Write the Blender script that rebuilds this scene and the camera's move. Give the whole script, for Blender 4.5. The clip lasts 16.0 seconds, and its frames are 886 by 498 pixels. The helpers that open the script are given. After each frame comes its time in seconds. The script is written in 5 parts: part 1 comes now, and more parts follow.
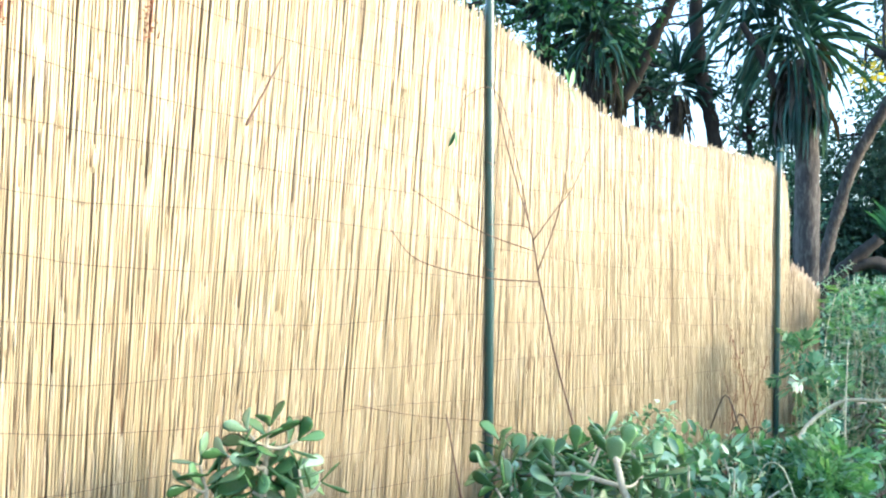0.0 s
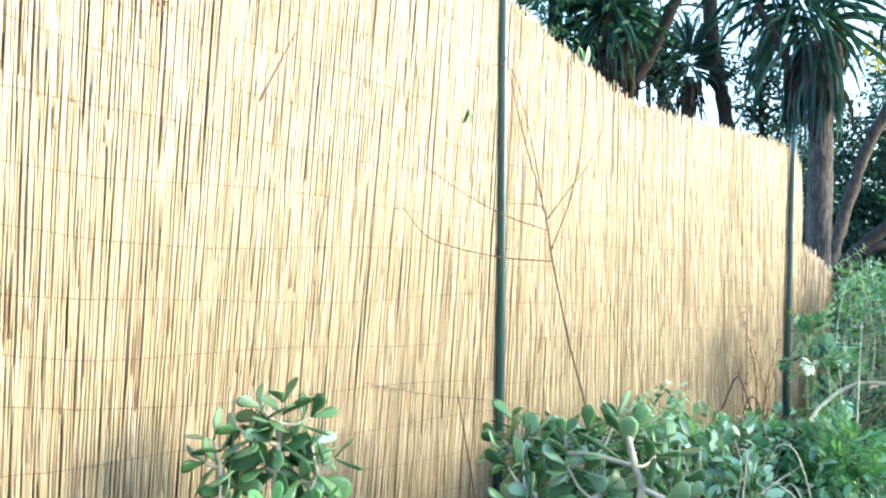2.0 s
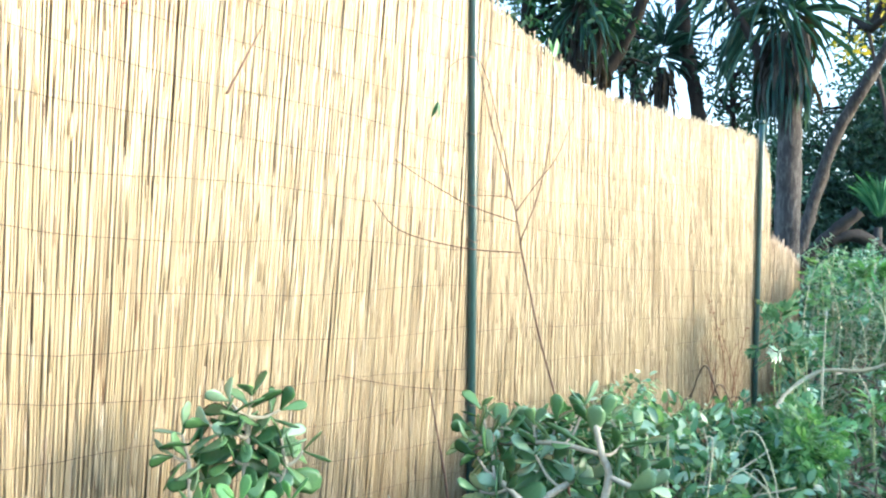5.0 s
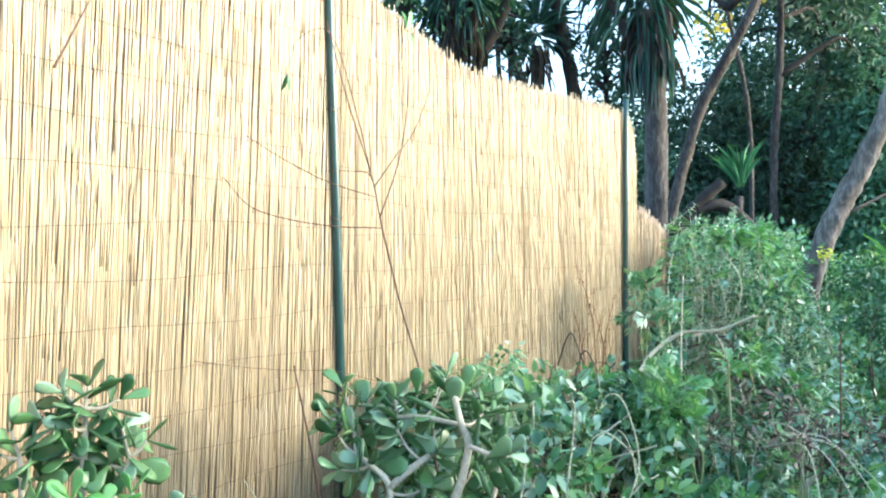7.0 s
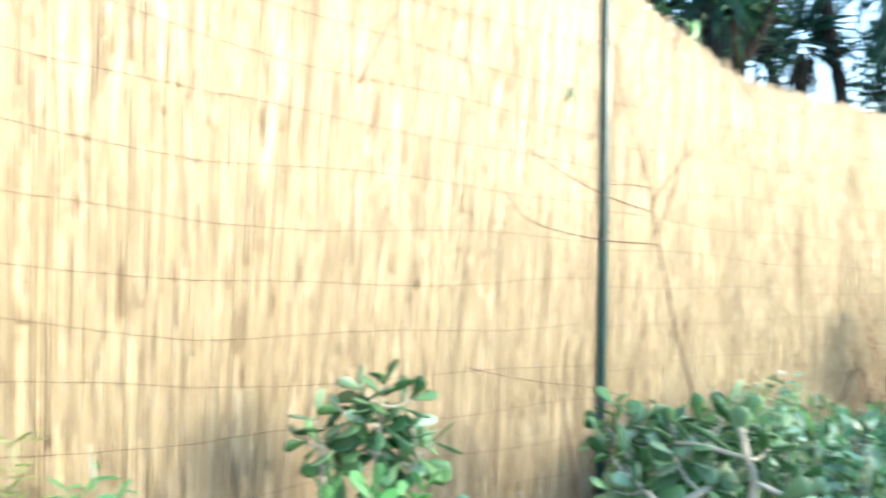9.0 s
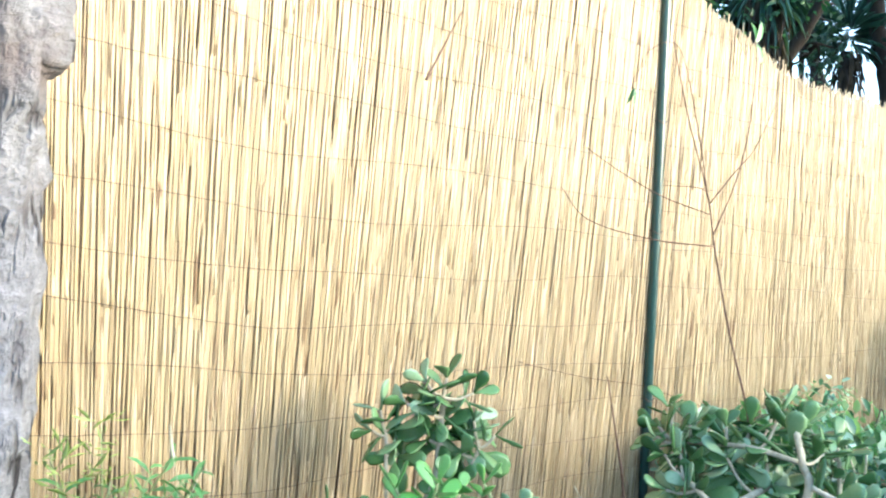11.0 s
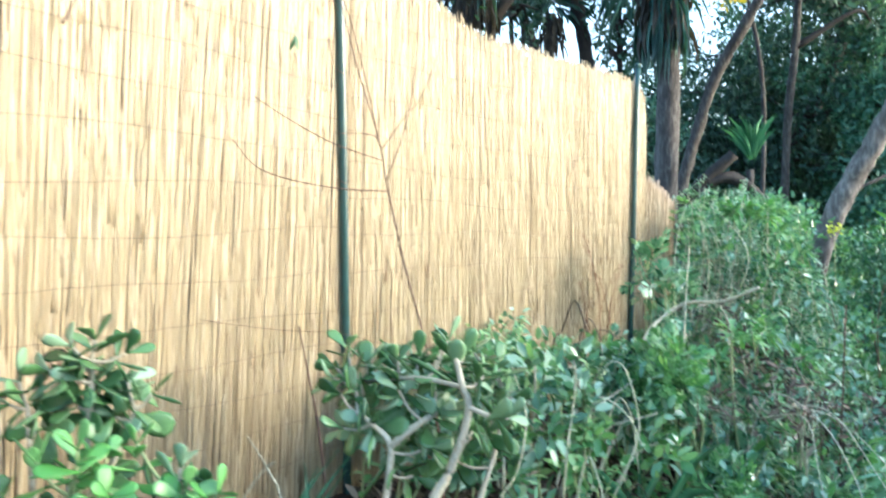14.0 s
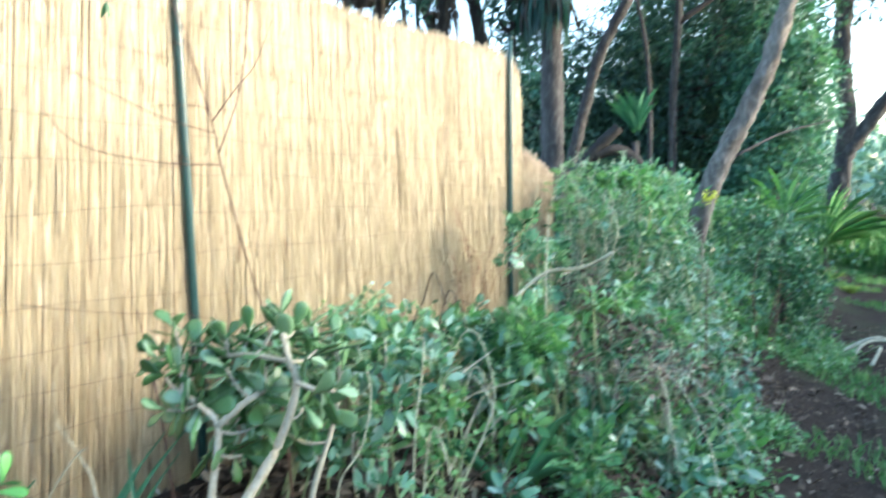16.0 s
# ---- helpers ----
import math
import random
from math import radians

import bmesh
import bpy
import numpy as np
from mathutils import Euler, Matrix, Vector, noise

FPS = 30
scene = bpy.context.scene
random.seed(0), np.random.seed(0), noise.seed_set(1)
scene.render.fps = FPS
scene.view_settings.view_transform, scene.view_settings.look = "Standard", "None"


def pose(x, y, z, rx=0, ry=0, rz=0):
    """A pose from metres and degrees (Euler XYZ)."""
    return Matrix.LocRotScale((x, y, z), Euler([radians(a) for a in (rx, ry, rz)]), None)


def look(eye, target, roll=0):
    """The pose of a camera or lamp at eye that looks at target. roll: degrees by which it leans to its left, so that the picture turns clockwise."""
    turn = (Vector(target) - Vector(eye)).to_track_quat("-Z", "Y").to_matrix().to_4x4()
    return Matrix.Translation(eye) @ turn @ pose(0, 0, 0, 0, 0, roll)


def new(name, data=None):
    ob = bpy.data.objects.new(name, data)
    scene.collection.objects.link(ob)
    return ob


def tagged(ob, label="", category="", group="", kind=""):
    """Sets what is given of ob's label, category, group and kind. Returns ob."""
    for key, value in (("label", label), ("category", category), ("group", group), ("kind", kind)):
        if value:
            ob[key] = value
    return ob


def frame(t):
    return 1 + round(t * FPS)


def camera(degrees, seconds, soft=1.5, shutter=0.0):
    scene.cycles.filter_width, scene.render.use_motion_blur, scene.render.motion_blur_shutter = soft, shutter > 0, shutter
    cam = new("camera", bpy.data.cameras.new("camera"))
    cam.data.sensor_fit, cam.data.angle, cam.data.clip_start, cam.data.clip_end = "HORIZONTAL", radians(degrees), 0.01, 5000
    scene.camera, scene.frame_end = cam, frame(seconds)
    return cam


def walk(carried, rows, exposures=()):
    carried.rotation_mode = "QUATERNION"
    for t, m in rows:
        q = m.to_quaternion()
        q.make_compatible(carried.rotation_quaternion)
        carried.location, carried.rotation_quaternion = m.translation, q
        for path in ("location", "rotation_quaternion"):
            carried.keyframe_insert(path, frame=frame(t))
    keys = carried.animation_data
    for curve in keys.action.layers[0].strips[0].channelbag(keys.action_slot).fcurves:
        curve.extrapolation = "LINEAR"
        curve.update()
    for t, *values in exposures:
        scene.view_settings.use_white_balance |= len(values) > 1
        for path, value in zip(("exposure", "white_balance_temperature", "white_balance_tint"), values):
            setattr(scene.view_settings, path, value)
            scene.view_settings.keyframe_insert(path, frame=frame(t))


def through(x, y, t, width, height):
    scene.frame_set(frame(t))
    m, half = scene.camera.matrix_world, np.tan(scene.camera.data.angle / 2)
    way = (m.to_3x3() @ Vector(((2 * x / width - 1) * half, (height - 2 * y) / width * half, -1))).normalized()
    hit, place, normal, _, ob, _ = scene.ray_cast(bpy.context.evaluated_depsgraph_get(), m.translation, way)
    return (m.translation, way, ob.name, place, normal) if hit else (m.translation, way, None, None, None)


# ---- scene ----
cam = camera(56.4, 16.0, 2.15, 1.0)
PATH = [
    (0, (0.041, -0.232, 1.255), (0.002, 1.765, 1.358), 1.9),
    (0.5, (0.041, -0.237, 1.253), (-0.018, 1.76, 1.356), 1.9),
    (1, (0.037, -0.239, 1.252), (-0.029, 1.757, 1.355), 2.2),
    (1.5, (0.03, -0.232, 1.249), (-0.04, 1.765, 1.318), 2.4),
    (2, (0.03, -0.223, 1.247), (-0.027, 1.776, 1.306), 2.3),
    (2.5, (0.033, -0.223, 1.248), (-0.022, 1.776, 1.293), 2.2),
    (3, (0.037, -0.226, 1.246), (-0.004, 1.773, 1.278), 2.5),
    (3.2, (0.034, -0.223, 1.233), (-0.002, 1.776, 1.282), 2.4),
    (5.3, (0.051, -0.236, 1.253), (0.072, 1.764, 1.283), 1.8),
    (5.5, (0.062, -0.241, 1.249), (0.11, 1.758, 1.251), 1.8),
    (6, (0.092, -0.238, 1.254), (0.233, 1.757, 1.246), 1.0),
    (6.5, (0.114, -0.227, 1.245), (0.33, 1.761, 1.222), 0.4),
    (7, (0.123, -0.214, 1.238), (0.384, 1.768, 1.236), -0.1),
    (7.5, (0.112, -0.209, 1.247), (0.26, 1.785, 1.245), 0.1),
    (8, (0.091, -0.196, 1.24), (0.068, 1.804, 1.224), 0.6),
    (8.5, (0.041, -0.193, 1.235), (-0.108, 1.802, 1.236), 1.4),
    (9, (0.021, -0.194, 1.237), (-0.267, 1.785, 1.256), 2.4),
    (9.2, (0.038, -0.196, 1.259), (-0.324, 1.771, 1.257), 2.8),
    (11.3, (-0.066, -0.235, 1.246), (-0.415, 1.734, 1.224), 4.4),
    (11.5, (-0.08, -0.234, 1.238), (-0.426, 1.735, 1.193), 4.5),
    (12, (-0.088, -0.237, 1.244), (-0.377, 1.742, 1.197), 4.9),
    (12.5, (-0.05, -0.245, 1.246), (-0.176, 1.751, 1.201), 4.6),
    (13, (0.005, -0.247, 1.246), (0.082, 1.751, 1.198), 3.1),
    (13.5, (0.07, -0.236, 1.242), (0.282, 1.753, 1.213), 1.1),
    (14, (0.132, -0.223, 1.227), (0.371, 1.762, 1.15), 1.0),
    (14.5, (0.2, -0.202, 1.226), (0.471, 1.776, 1.105), 0.9),
    (15, (0.266, -0.207, 1.204), (0.563, 1.767, 1.075), 0.2),
    (15.5, (0.3, -0.207, 1.187), (0.646, 1.756, 1.02), -0.6),
    (16, (0.317, -0.227, 1.203), (0.751, 1.722, 1.082), -0.6),
]
EXPOSURE = [(0.0, 0.86, 5480, 7), (16.0, 0.86, 5480, 7)]
walk(cam, [(t, look(eye, target, roll)) for t, eye, target, roll in PATH], EXPOSURE)

# ---- light: a bright hazy evening sky, a low hazy sun from along the path ----
SUN_AZ, SUN_EL = radians(-17.0), radians(12.5)      # azimuth from +x, counter-clockwise
SUN_DIR = Vector((math.cos(SUN_AZ) * math.cos(SUN_EL), math.sin(SUN_AZ) * math.cos(SUN_EL), math.sin(SUN_EL)))
world = bpy.data.worlds.new("sky")
scene.world = world
world.use_nodes = True
wn = world.node_tree
sky = wn.nodes.new("ShaderNodeTexSky")
sky.sky_type = 'NISHITA'
sky.sun_disc = False
sky.sun_elevation = SUN_EL
sky.sun_rotation = math.pi / 2 - SUN_AZ
sky.air_density, sky.dust_density, sky.ozone_density = 1.0, 3.0, 1.0
wn.links.new(sky.outputs[0], wn.nodes["Background"].inputs[0])
wn.nodes["Background"].inputs[1].default_value = 0.7
sun_data = bpy.data.lights.new("sun", "SUN")
sun_data.energy, sun_data.angle, sun_data.color = 1.75, radians(6.0), (1.0, 0.94, 0.86)
sun = new("sun", sun_data)
sun.matrix_world = look(SUN_DIR * 40, (0, 0, 0))

# ---- plan: u runs along the fence from the first post, s out from it towards the path ----
B0 = Vector((0.135, 2.125))
DU, DS = Vector((0.689, 0.725)), Vector((0.725, -0.689))
DL = Vector((0.6286, 0.7777))                        # the left stretch is turned a little
NL = Vector((0.7777, -0.6286))


def W(u, s, z=0.0):
    p = B0 + DU * u + DS * s
    return Vector((p.x, p.y, z))


def WL(u, s, z=0.0):
    p = B0 + DL * u + NL * s
    return Vector((p.x, p.y, z))


def us(x, y):
    d = Vector((x, y)) - B0
    return d.dot(DU), d.dot(DS)


def lerp_table(x, table):
    if x <= table[0][0]:
        return table[0][1]
    for (a, va), (b, vb) in zip(table, table[1:]):
        if x <= b:
            return va + (vb - va) * (x - a) / (b - a)
    return table[-1][1]


def ground_z(x, y):
    u, s = us(x, y)
    edge = max(0.0, min(1.0, (u - 2.0) / 9.0)) * 0.75   # the path drifts towards the fence line
    z = lerp_table(s + edge, [(-3, 0.5), (-0.3, 0.455), (0.3, 0.425), (0.7, 0.36), (1.1, 0.1), (1.45, -0.03), (2.2, -0.06), (4, 0.0), (9, 0.1)])
    far = math.hypot(x, y)
    amp = 0.03 if far < 12 else 0.03 + (far - 12) * 0.003
    z += noise.noise(Vector((x * 1.7, y * 1.7, 0.3))) * min(amp, 0.3) + noise.noise(Vector((x * 6, y * 6, 4.3))) * 0.012
    return z + max(0.0, min(far - 8, 40)) * 0.012


rng = np.random.default_rng(7)

# ---- materials ----


def material(name):
    m = bpy.data.materials.new(name)
    m.use_nodes = True
    nt = m.node_tree
    return m, nt, nt.nodes["Principled BSDF"]


def node(nt, kind, **kw):
    n = nt.nodes.new(kind)
    for k, v in kw.items():
        n.inputs[k].default_value = v
    return n


def ramp(nt, fac, stops):
    r = nt.nodes.new("ShaderNodeValToRGB")
    e = r.color_ramp.elements
    e[0].position, e[0].color = stops[0][0], (*stops[0][1], 1)
    e[1].position, e[1].color = stops[-1][0], (*stops[-1][1], 1)
    for p, c in stops[1:-1]:
        e.new(p).color = (*c, 1)
    nt.links.new(fac, r.inputs[0])
    return r.outputs[0]


def mix(nt, fac, a, b, mode="MIX"):
    m = nt.nodes.new("ShaderNodeMix")
    m.data_type, m.blend_type = "RGBA", mode
    for sock, val in ((m.inputs[0], fac), (m.inputs[6], a), (m.inputs[7], b)):
        if isinstance(val, (int, float)):
            sock.default_value = val
        elif isinstance(val, tuple):
            sock.default_value = (*val, 1)
        else:
            nt.links.new(val, sock)
    return m.outputs[2]


def noise_out(nt, vec, scale, detail=4.0, rough=0.55):
    n = node(nt, "ShaderNodeTexNoise", Scale=scale, Detail=detail, Roughness=rough)
    if vec is not None:
        nt.links.new(vec, n.inputs["Vector"])
    return n.outputs["Fac"]


def bump(nt, bsdf, height, strength=0.4, distance=0.01):
    b = node(nt, "ShaderNodeBump", Strength=strength, Distance=distance)
    nt.links.new(height, b.inputs["Height"])
    nt.links.new(b.outputs[0], bsdf.inputs["Normal"])


def coords(nt, kind="Object", scale=(1, 1, 1), shift=None):
    tc = nt.nodes.new("ShaderNodeTexCoord")
    mp = nt.nodes.new("ShaderNodeMapping")
    mp.inputs["Scale"].default_value = scale
    nt.links.new(tc.outputs[kind], mp.inputs["Vector"])
    if shift is not None:
        nt.links.new(shift, mp.inputs["Location"])
    return mp.outputs[0]


def reed_material(name, tones, per_island=False, dashes=0.665):
    m, nt, bsdf = material(name)
    if per_island:
        rnd = nt.nodes.new("ShaderNodeNewGeometry").outputs["Random Per Island"]
    else:
        rnd = nt.nodes.new("ShaderNodeObjectInfo").outputs["Random"]
    scaled = nt.nodes.new("ShaderNodeMath")
    scaled.operation = "MULTIPLY"
    scaled.inputs[1].default_value = 317.0
    nt.links.new(rnd, scaled.inputs[0])
    base = ramp(nt, rnd, tones)
    along = coords(nt, "Object", (30, 30, 5.0), scaled.outputs[0])
    fine = coords(nt, "Object", (220, 220, 12), scaled.outputs[0])
    slow = noise_out(nt, along, 1.0, 3.0)
    grain = noise_out(nt, fine, 1.0, 3.0)
    col = mix(nt, ramp(nt, slow, [(0.35, (0, 0, 0)), (0.7, (1, 1, 1))]), base, mix(nt, 0.55, base, (0.37, 0.3, 0.19)))
    sheath = noise_out(nt, coords(nt, "Object", (8, 8, 13.0), scaled.outputs[0]), 1.0, 1.0)
    col = mix(nt, ramp(nt, sheath, [(dashes, (0, 0, 0)), (dashes + 0.05, (1, 1, 1))]), col, (0.13, 0.075, 0.035))
    pale = noise_out(nt, coords(nt, "Object", (9, 9, 7.0), scaled.outputs[0]), 1.3, 1.0)
    col = mix(nt, ramp(nt, pale, [(0.6, (0, 0, 0)), (0.7, (0.6, 0.6, 0.6))]), col, (0.72, 0.6, 0.38))
    col = mix(nt, ramp(nt, grain, [(0.3, (0.25, 0.25, 0.25)), (0.65, (0, 0, 0))]), col, (0.3, 0.19, 0.09))
    place = nt.nodes.new("ShaderNodeNewGeometry").outputs["Position"]
    patch = nt.nodes.new("ShaderNodeMapping")
    patch.inputs["Scale"].default_value = (9.0, 9.0, 4.0)
    nt.links.new(place, patch.inputs["Vector"])
    weather = noise_out(nt, patch.outputs[0], 1.0, 5.0, 0.65)
    col = mix(nt, ramp(nt, weather, [(0.42, (0, 0, 0)), (0.68, (0.55, 0.55, 0.55))]), col, (0.36, 0.28, 0.165))
    nt.links.new(col, bsdf.inputs["Base Color"])
    bsdf.inputs["Roughness"].default_value = 0.36
    bsdf.inputs["Specular IOR Level"].default_value = 0.52
    bump(nt, bsdf, grain, 0.35, 0.001)
    return m


STRAW = [(0.0, (0.385, 0.308, 0.17)), (0.3, (0.41, 0.338, 0.19)), (0.55, (0.375, 0.295, 0.155)), (0.8, (0.44, 0.372, 0.222)), (0.95, (0.375, 0.288, 0.152)), (1.0, (0.29, 0.21, 0.108))]
REED = reed_material("reed", STRAW)
REED_JOINED = reed_material("joined_reed", STRAW, True)
REED_SHEATH = reed_material("papery_sheath", [(0.0, (0.07, 0.042, 0.022)), (0.1, (0.16, 0.105, 0.055)), (0.16, (0.33, 0.255, 0.14)), (0.7, (0.42, 0.352, 0.21)), (1.0, (0.48, 0.41, 0.265))], True, 0.8)
# browner tone, used for the low end piece
REED_BROWN = reed_material("brown_reed", [(0.0, (0.22, 0.155, 0.095)), (0.5, (0.26, 0.185, 0.11)), (1.0, (0.18, 0.125, 0.075))])
# dark base colour stands in for shade behind the reed gaps
REED_GAP_SHADE = reed_material("gap_shade_reed", [(0.0, (0.056, 0.034, 0.023)), (0.6, (0.105, 0.066, 0.045)), (1.0, (0.18, 0.118, 0.08))], True, 0.9)


def leaf_material(name, tones, rough=0.4, through=0.25, per_island=True, scale=40.0, tint=None):
    m, nt, bsdf = material(name)
    if per_island:
        rnd = nt.nodes.new("ShaderNodeNewGeometry").outputs["Random Per Island"]
    else:
        rnd = nt.nodes.new("ShaderNodeObjectInfo").outputs["Random"]
    base = ramp(nt, rnd, tones)
    blotch = noise_out(nt, coords(nt, "Object"), scale, 3.0)
    col = mix(nt, ramp(nt, blotch, [(0.35, (0.45, 0.45, 0.45)), (0.65, (0, 0, 0))]), base, mix(nt, 1.0, base, (0.6, 0.75, 0.6), "MULTIPLY"))
    nt.links.new(col, bsdf.inputs["Base Color"])
    bsdf.inputs["Roughness"].default_value = rough
    bump(nt, bsdf, blotch, 0.2, 0.002)
    if through:
        tr = nt.nodes.new("ShaderNodeBsdfTranslucent")
        glow = mix(nt, 1.0, col, tint or (1.2, 1.3, 0.6), "MULTIPLY")
        nt.links.new(glow, tr.inputs[0])
        ms = node(nt, "ShaderNodeMixShader", Fac=through)
        nt.links.new(bsdf.outputs[0], ms.inputs[1])
        nt.links.new(tr.outputs[0], ms.inputs[2])
        nt.links.new(ms.outputs[0], nt.nodes["Material Output"].inputs[0])
    return m


def surface_material(name, tones, scale, rough=0.8, stretch=(1, 1, 1), bump_by=0.5, bump_dist=0.01, metal=0.0):
    m, nt, bsdf = material(name)
    v = coords(nt, "Object", stretch)
    a = noise_out(nt, v, scale, 5.0, 0.6)
    b = noise_out(nt, v, scale * 6.3, 4.0, 0.6)
    col = mix(nt, 0.55, ramp(nt, a, tones), ramp(nt, b, tones))
    nt.links.new(col, bsdf.inputs["Base Color"])
    bsdf.inputs["Roughness"].default_value = rough
    bsdf.inputs["Metallic"].default_value = metal
    bump(nt, bsdf, mix(nt, 0.5, a, b), bump_by, bump_dist)
    return m


WIRE = surface_material("rusty_wire", [(0.3, (0.06, 0.042, 0.032)), (0.7, (0.14, 0.1, 0.08))], 60, 0.55, metal=0.5)
POST = surface_material("green_coated_steel", [(0.3, (0.007, 0.028, 0.025)), (0.55, (0.014, 0.05, 0.044)), (0.75, (0.045, 0.09, 0.082))], 14, 0.32, (1, 1, 0.3), 0.1, 0.002)
TWIG = surface_material("dark_twig_bark", [(0.3, (0.05, 0.03, 0.02)), (0.7, (0.16, 0.09, 0.06))], 60, 0.8)
DRY = surface_material("dry_stem", [(0.3, (0.25, 0.24, 0.16)), (0.5, (0.43, 0.43, 0.31)), (0.7, (0.62, 0.62, 0.5))], 22, 0.8)
RUST = surface_material("dried_flower", [(0.3, (0.1, 0.035, 0.02)), (0.7, (0.24, 0.09, 0.05))], 60, 0.9)
JADE_STEM = surface_material("jade_stem", [(0.3, (0.22, 0.2, 0.13)), (0.5, (0.38, 0.35, 0.25)), (0.72, (0.54, 0.51, 0.4))], 30, 0.7, (1, 1, 0.5), 0.4, 0.004)
PALE_STEM = surface_material("pale_succulent_stem", [(0.3, (0.24, 0.26, 0.15)), (0.5, (0.4, 0.42, 0.28)), (0.7, (0.55, 0.57, 0.42))], 25, 0.6)
GREEN_STEM = surface_material("green_stem", [(0.3, (0.16, 0.22, 0.08)), (0.7, (0.34, 0.4, 0.2))], 30, 0.6)


def fissured_bark(name, tones, crack, rust):
    """Flaking grey bark split by upright cracks, with brown patches where flakes have come off."""
    m, nt, bsdf = material(name)
    v = coords(nt, "Object")
    flakes, grain = noise_out(nt, coords(nt, "Object", (1, 1, 0.5)), 12, 5.0, 0.6), noise_out(nt, v, 60, 4.0, 0.65)
    col = mix(nt, 0.5, ramp(nt, flakes, tones), ramp(nt, grain, tones))
    bare = noise_out(nt, coords(nt, "Object", (1, 1, 0.6)), 5.5, 3.0)
    col = mix(nt, ramp(nt, bare, [(0.54, (0, 0, 0)), (0.64, (0.75, 0.75, 0.75))]), col, rust)
    split = noise_out(nt, coords(nt, "Object", (1, 1, 0.16)), 17, 4.0, 0.6)
    line = ramp(nt, split, [(0.44, (0, 0, 0)), (0.485, (0.9, 0.9, 0.9)), (0.5, (0.9, 0.9, 0.9)), (0.53, (0, 0, 0))])
    gate = ramp(nt, noise_out(nt, v, 7, 2.0), [(0.45, (0, 0, 0)), (0.58, (1, 1, 1))])
    line = mix(nt, 1.0, line, gate, "MULTIPLY")
    nt.links.new(mix(nt, line, col, crack), bsdf.inputs["Base Color"])
    bsdf.inputs["Roughness"].default_value = 0.95
    bump(nt, bsdf, mix(nt, line, mix(nt, 0.4, flakes, grain), (0, 0, 0)), 1.0, 0.03)
    return m


BARK_GREY = fissured_bark("grey_flaking_bark", [(0.36, (0.11, 0.105, 0.105)), (0.5, (0.175, 0.175, 0.18)), (0.66, (0.29, 0.29, 0.3))], (0.022, 0.016, 0.014), (0.12, 0.095, 0.085))
BARK = surface_material("brown_bark", [(0.34, (0.008, 0.007, 0.007)), (0.5, (0.033, 0.03, 0.029)), (0.66, (0.11, 0.105, 0.1))], 8, 0.9, (1, 1, 0.3), 0.9, 0.02)
BARK_PALE = surface_material("pale_bark", [(0.34, (0.03, 0.026, 0.023)), (0.5, (0.1, 0.09, 0.08)), (0.66, (0.24, 0.225, 0.205))], 8, 0.9, (1, 1, 0.3), 0.9, 0.02)
BARK_DARK = surface_material("dark_bark", [(0.3, (0.007, 0.006, 0.006)), (0.7, (0.034, 0.03, 0.027))], 7, 0.9, (1, 1, 0.3), 0.9, 0.02)
LITTER = leaf_material("leaf_litter", [(0.0, (0.03, 0.021, 0.014)), (0.5, (0.085, 0.06, 0.042)), (0.85, (0.19, 0.14, 0.1)), (1.0, (0.4, 0.33, 0.25))], 0.8, 0.0)
JADE = leaf_material("jade_leaf", [(0.0, (0.04, 0.1, 0.032)), (0.4, (0.095, 0.2, 0.07)), (0.75, (0.18, 0.31, 0.14)), (1.0, (0.31, 0.44, 0.29))], 0.26, 0.12, False, 25)
JADE_BRIGHT = leaf_material("young_jade_leaf", [(0.0, (0.08, 0.25, 0.05)), (0.6, (0.13, 0.35, 0.08)), (1.0, (0.22, 0.42, 0.15))], 0.28, 0.12, False, 25)
LEAF_MID = leaf_material("shrub_leaf", [(0.0, (0.03, 0.08, 0.045)), (0.5, (0.125, 0.275, 0.17)), (0.85, (0.25, 0.43, 0.29)), (1.0, (0.44, 0.58, 0.48))], 0.22, 0.22)
LEAF_GREY = leaf_material("grey_green_leaf", [(0.0, (0.07, 0.16, 0.1)), (0.5, (0.23, 0.37, 0.275)), (0.85, (0.4, 0.55, 0.45)), (1.0, (0.54, 0.66, 0.58))], 0.3, 0.2)
LEAF_FRESH = leaf_material("fresh_green_leaf", [(0.0, (0.07, 0.19, 0.07)), (0.6, (0.15, 0.34, 0.13)), (1.0, (0.3, 0.47, 0.24))], 0.3, 0.3)
LEAF_FEATHER = leaf_material("feathery_leaf", [(0.0, (0.2, 0.3, 0.09)), (1.0, (0.4, 0.5, 0.2))], 0.5, 0.4)
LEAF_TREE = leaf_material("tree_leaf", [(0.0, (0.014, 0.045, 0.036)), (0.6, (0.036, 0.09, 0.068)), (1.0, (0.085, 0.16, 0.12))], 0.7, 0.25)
# haze is mixed into this leaf colour: lighter and bluer than LEAF_TREE
LEAF_HAZE = leaf_material("hazy_blue_green_leaf", [(0.0, (0.04, 0.12, 0.085)), (0.6, (0.085, 0.21, 0.15)), (1.0, (0.16, 0.31, 0.22))], 0.6, 0.3)
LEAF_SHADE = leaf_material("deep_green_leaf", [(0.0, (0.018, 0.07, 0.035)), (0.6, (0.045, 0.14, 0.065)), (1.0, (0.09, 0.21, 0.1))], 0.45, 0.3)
# low sun in the leaves, put into their colour
LEAF_SUN_GOLD = leaf_material("sun_gold_leaf", [(0.0, (0.42, 0.36, 0.03)), (1.0, (0.66, 0.52, 0.06))], 0.5, 0.45)
LEMON = leaf_material("lemon_petal", [(0.0, (0.4, 0.43, 0.03)), (1.0, (0.6, 0.62, 0.08))], 0.5, 0.3)
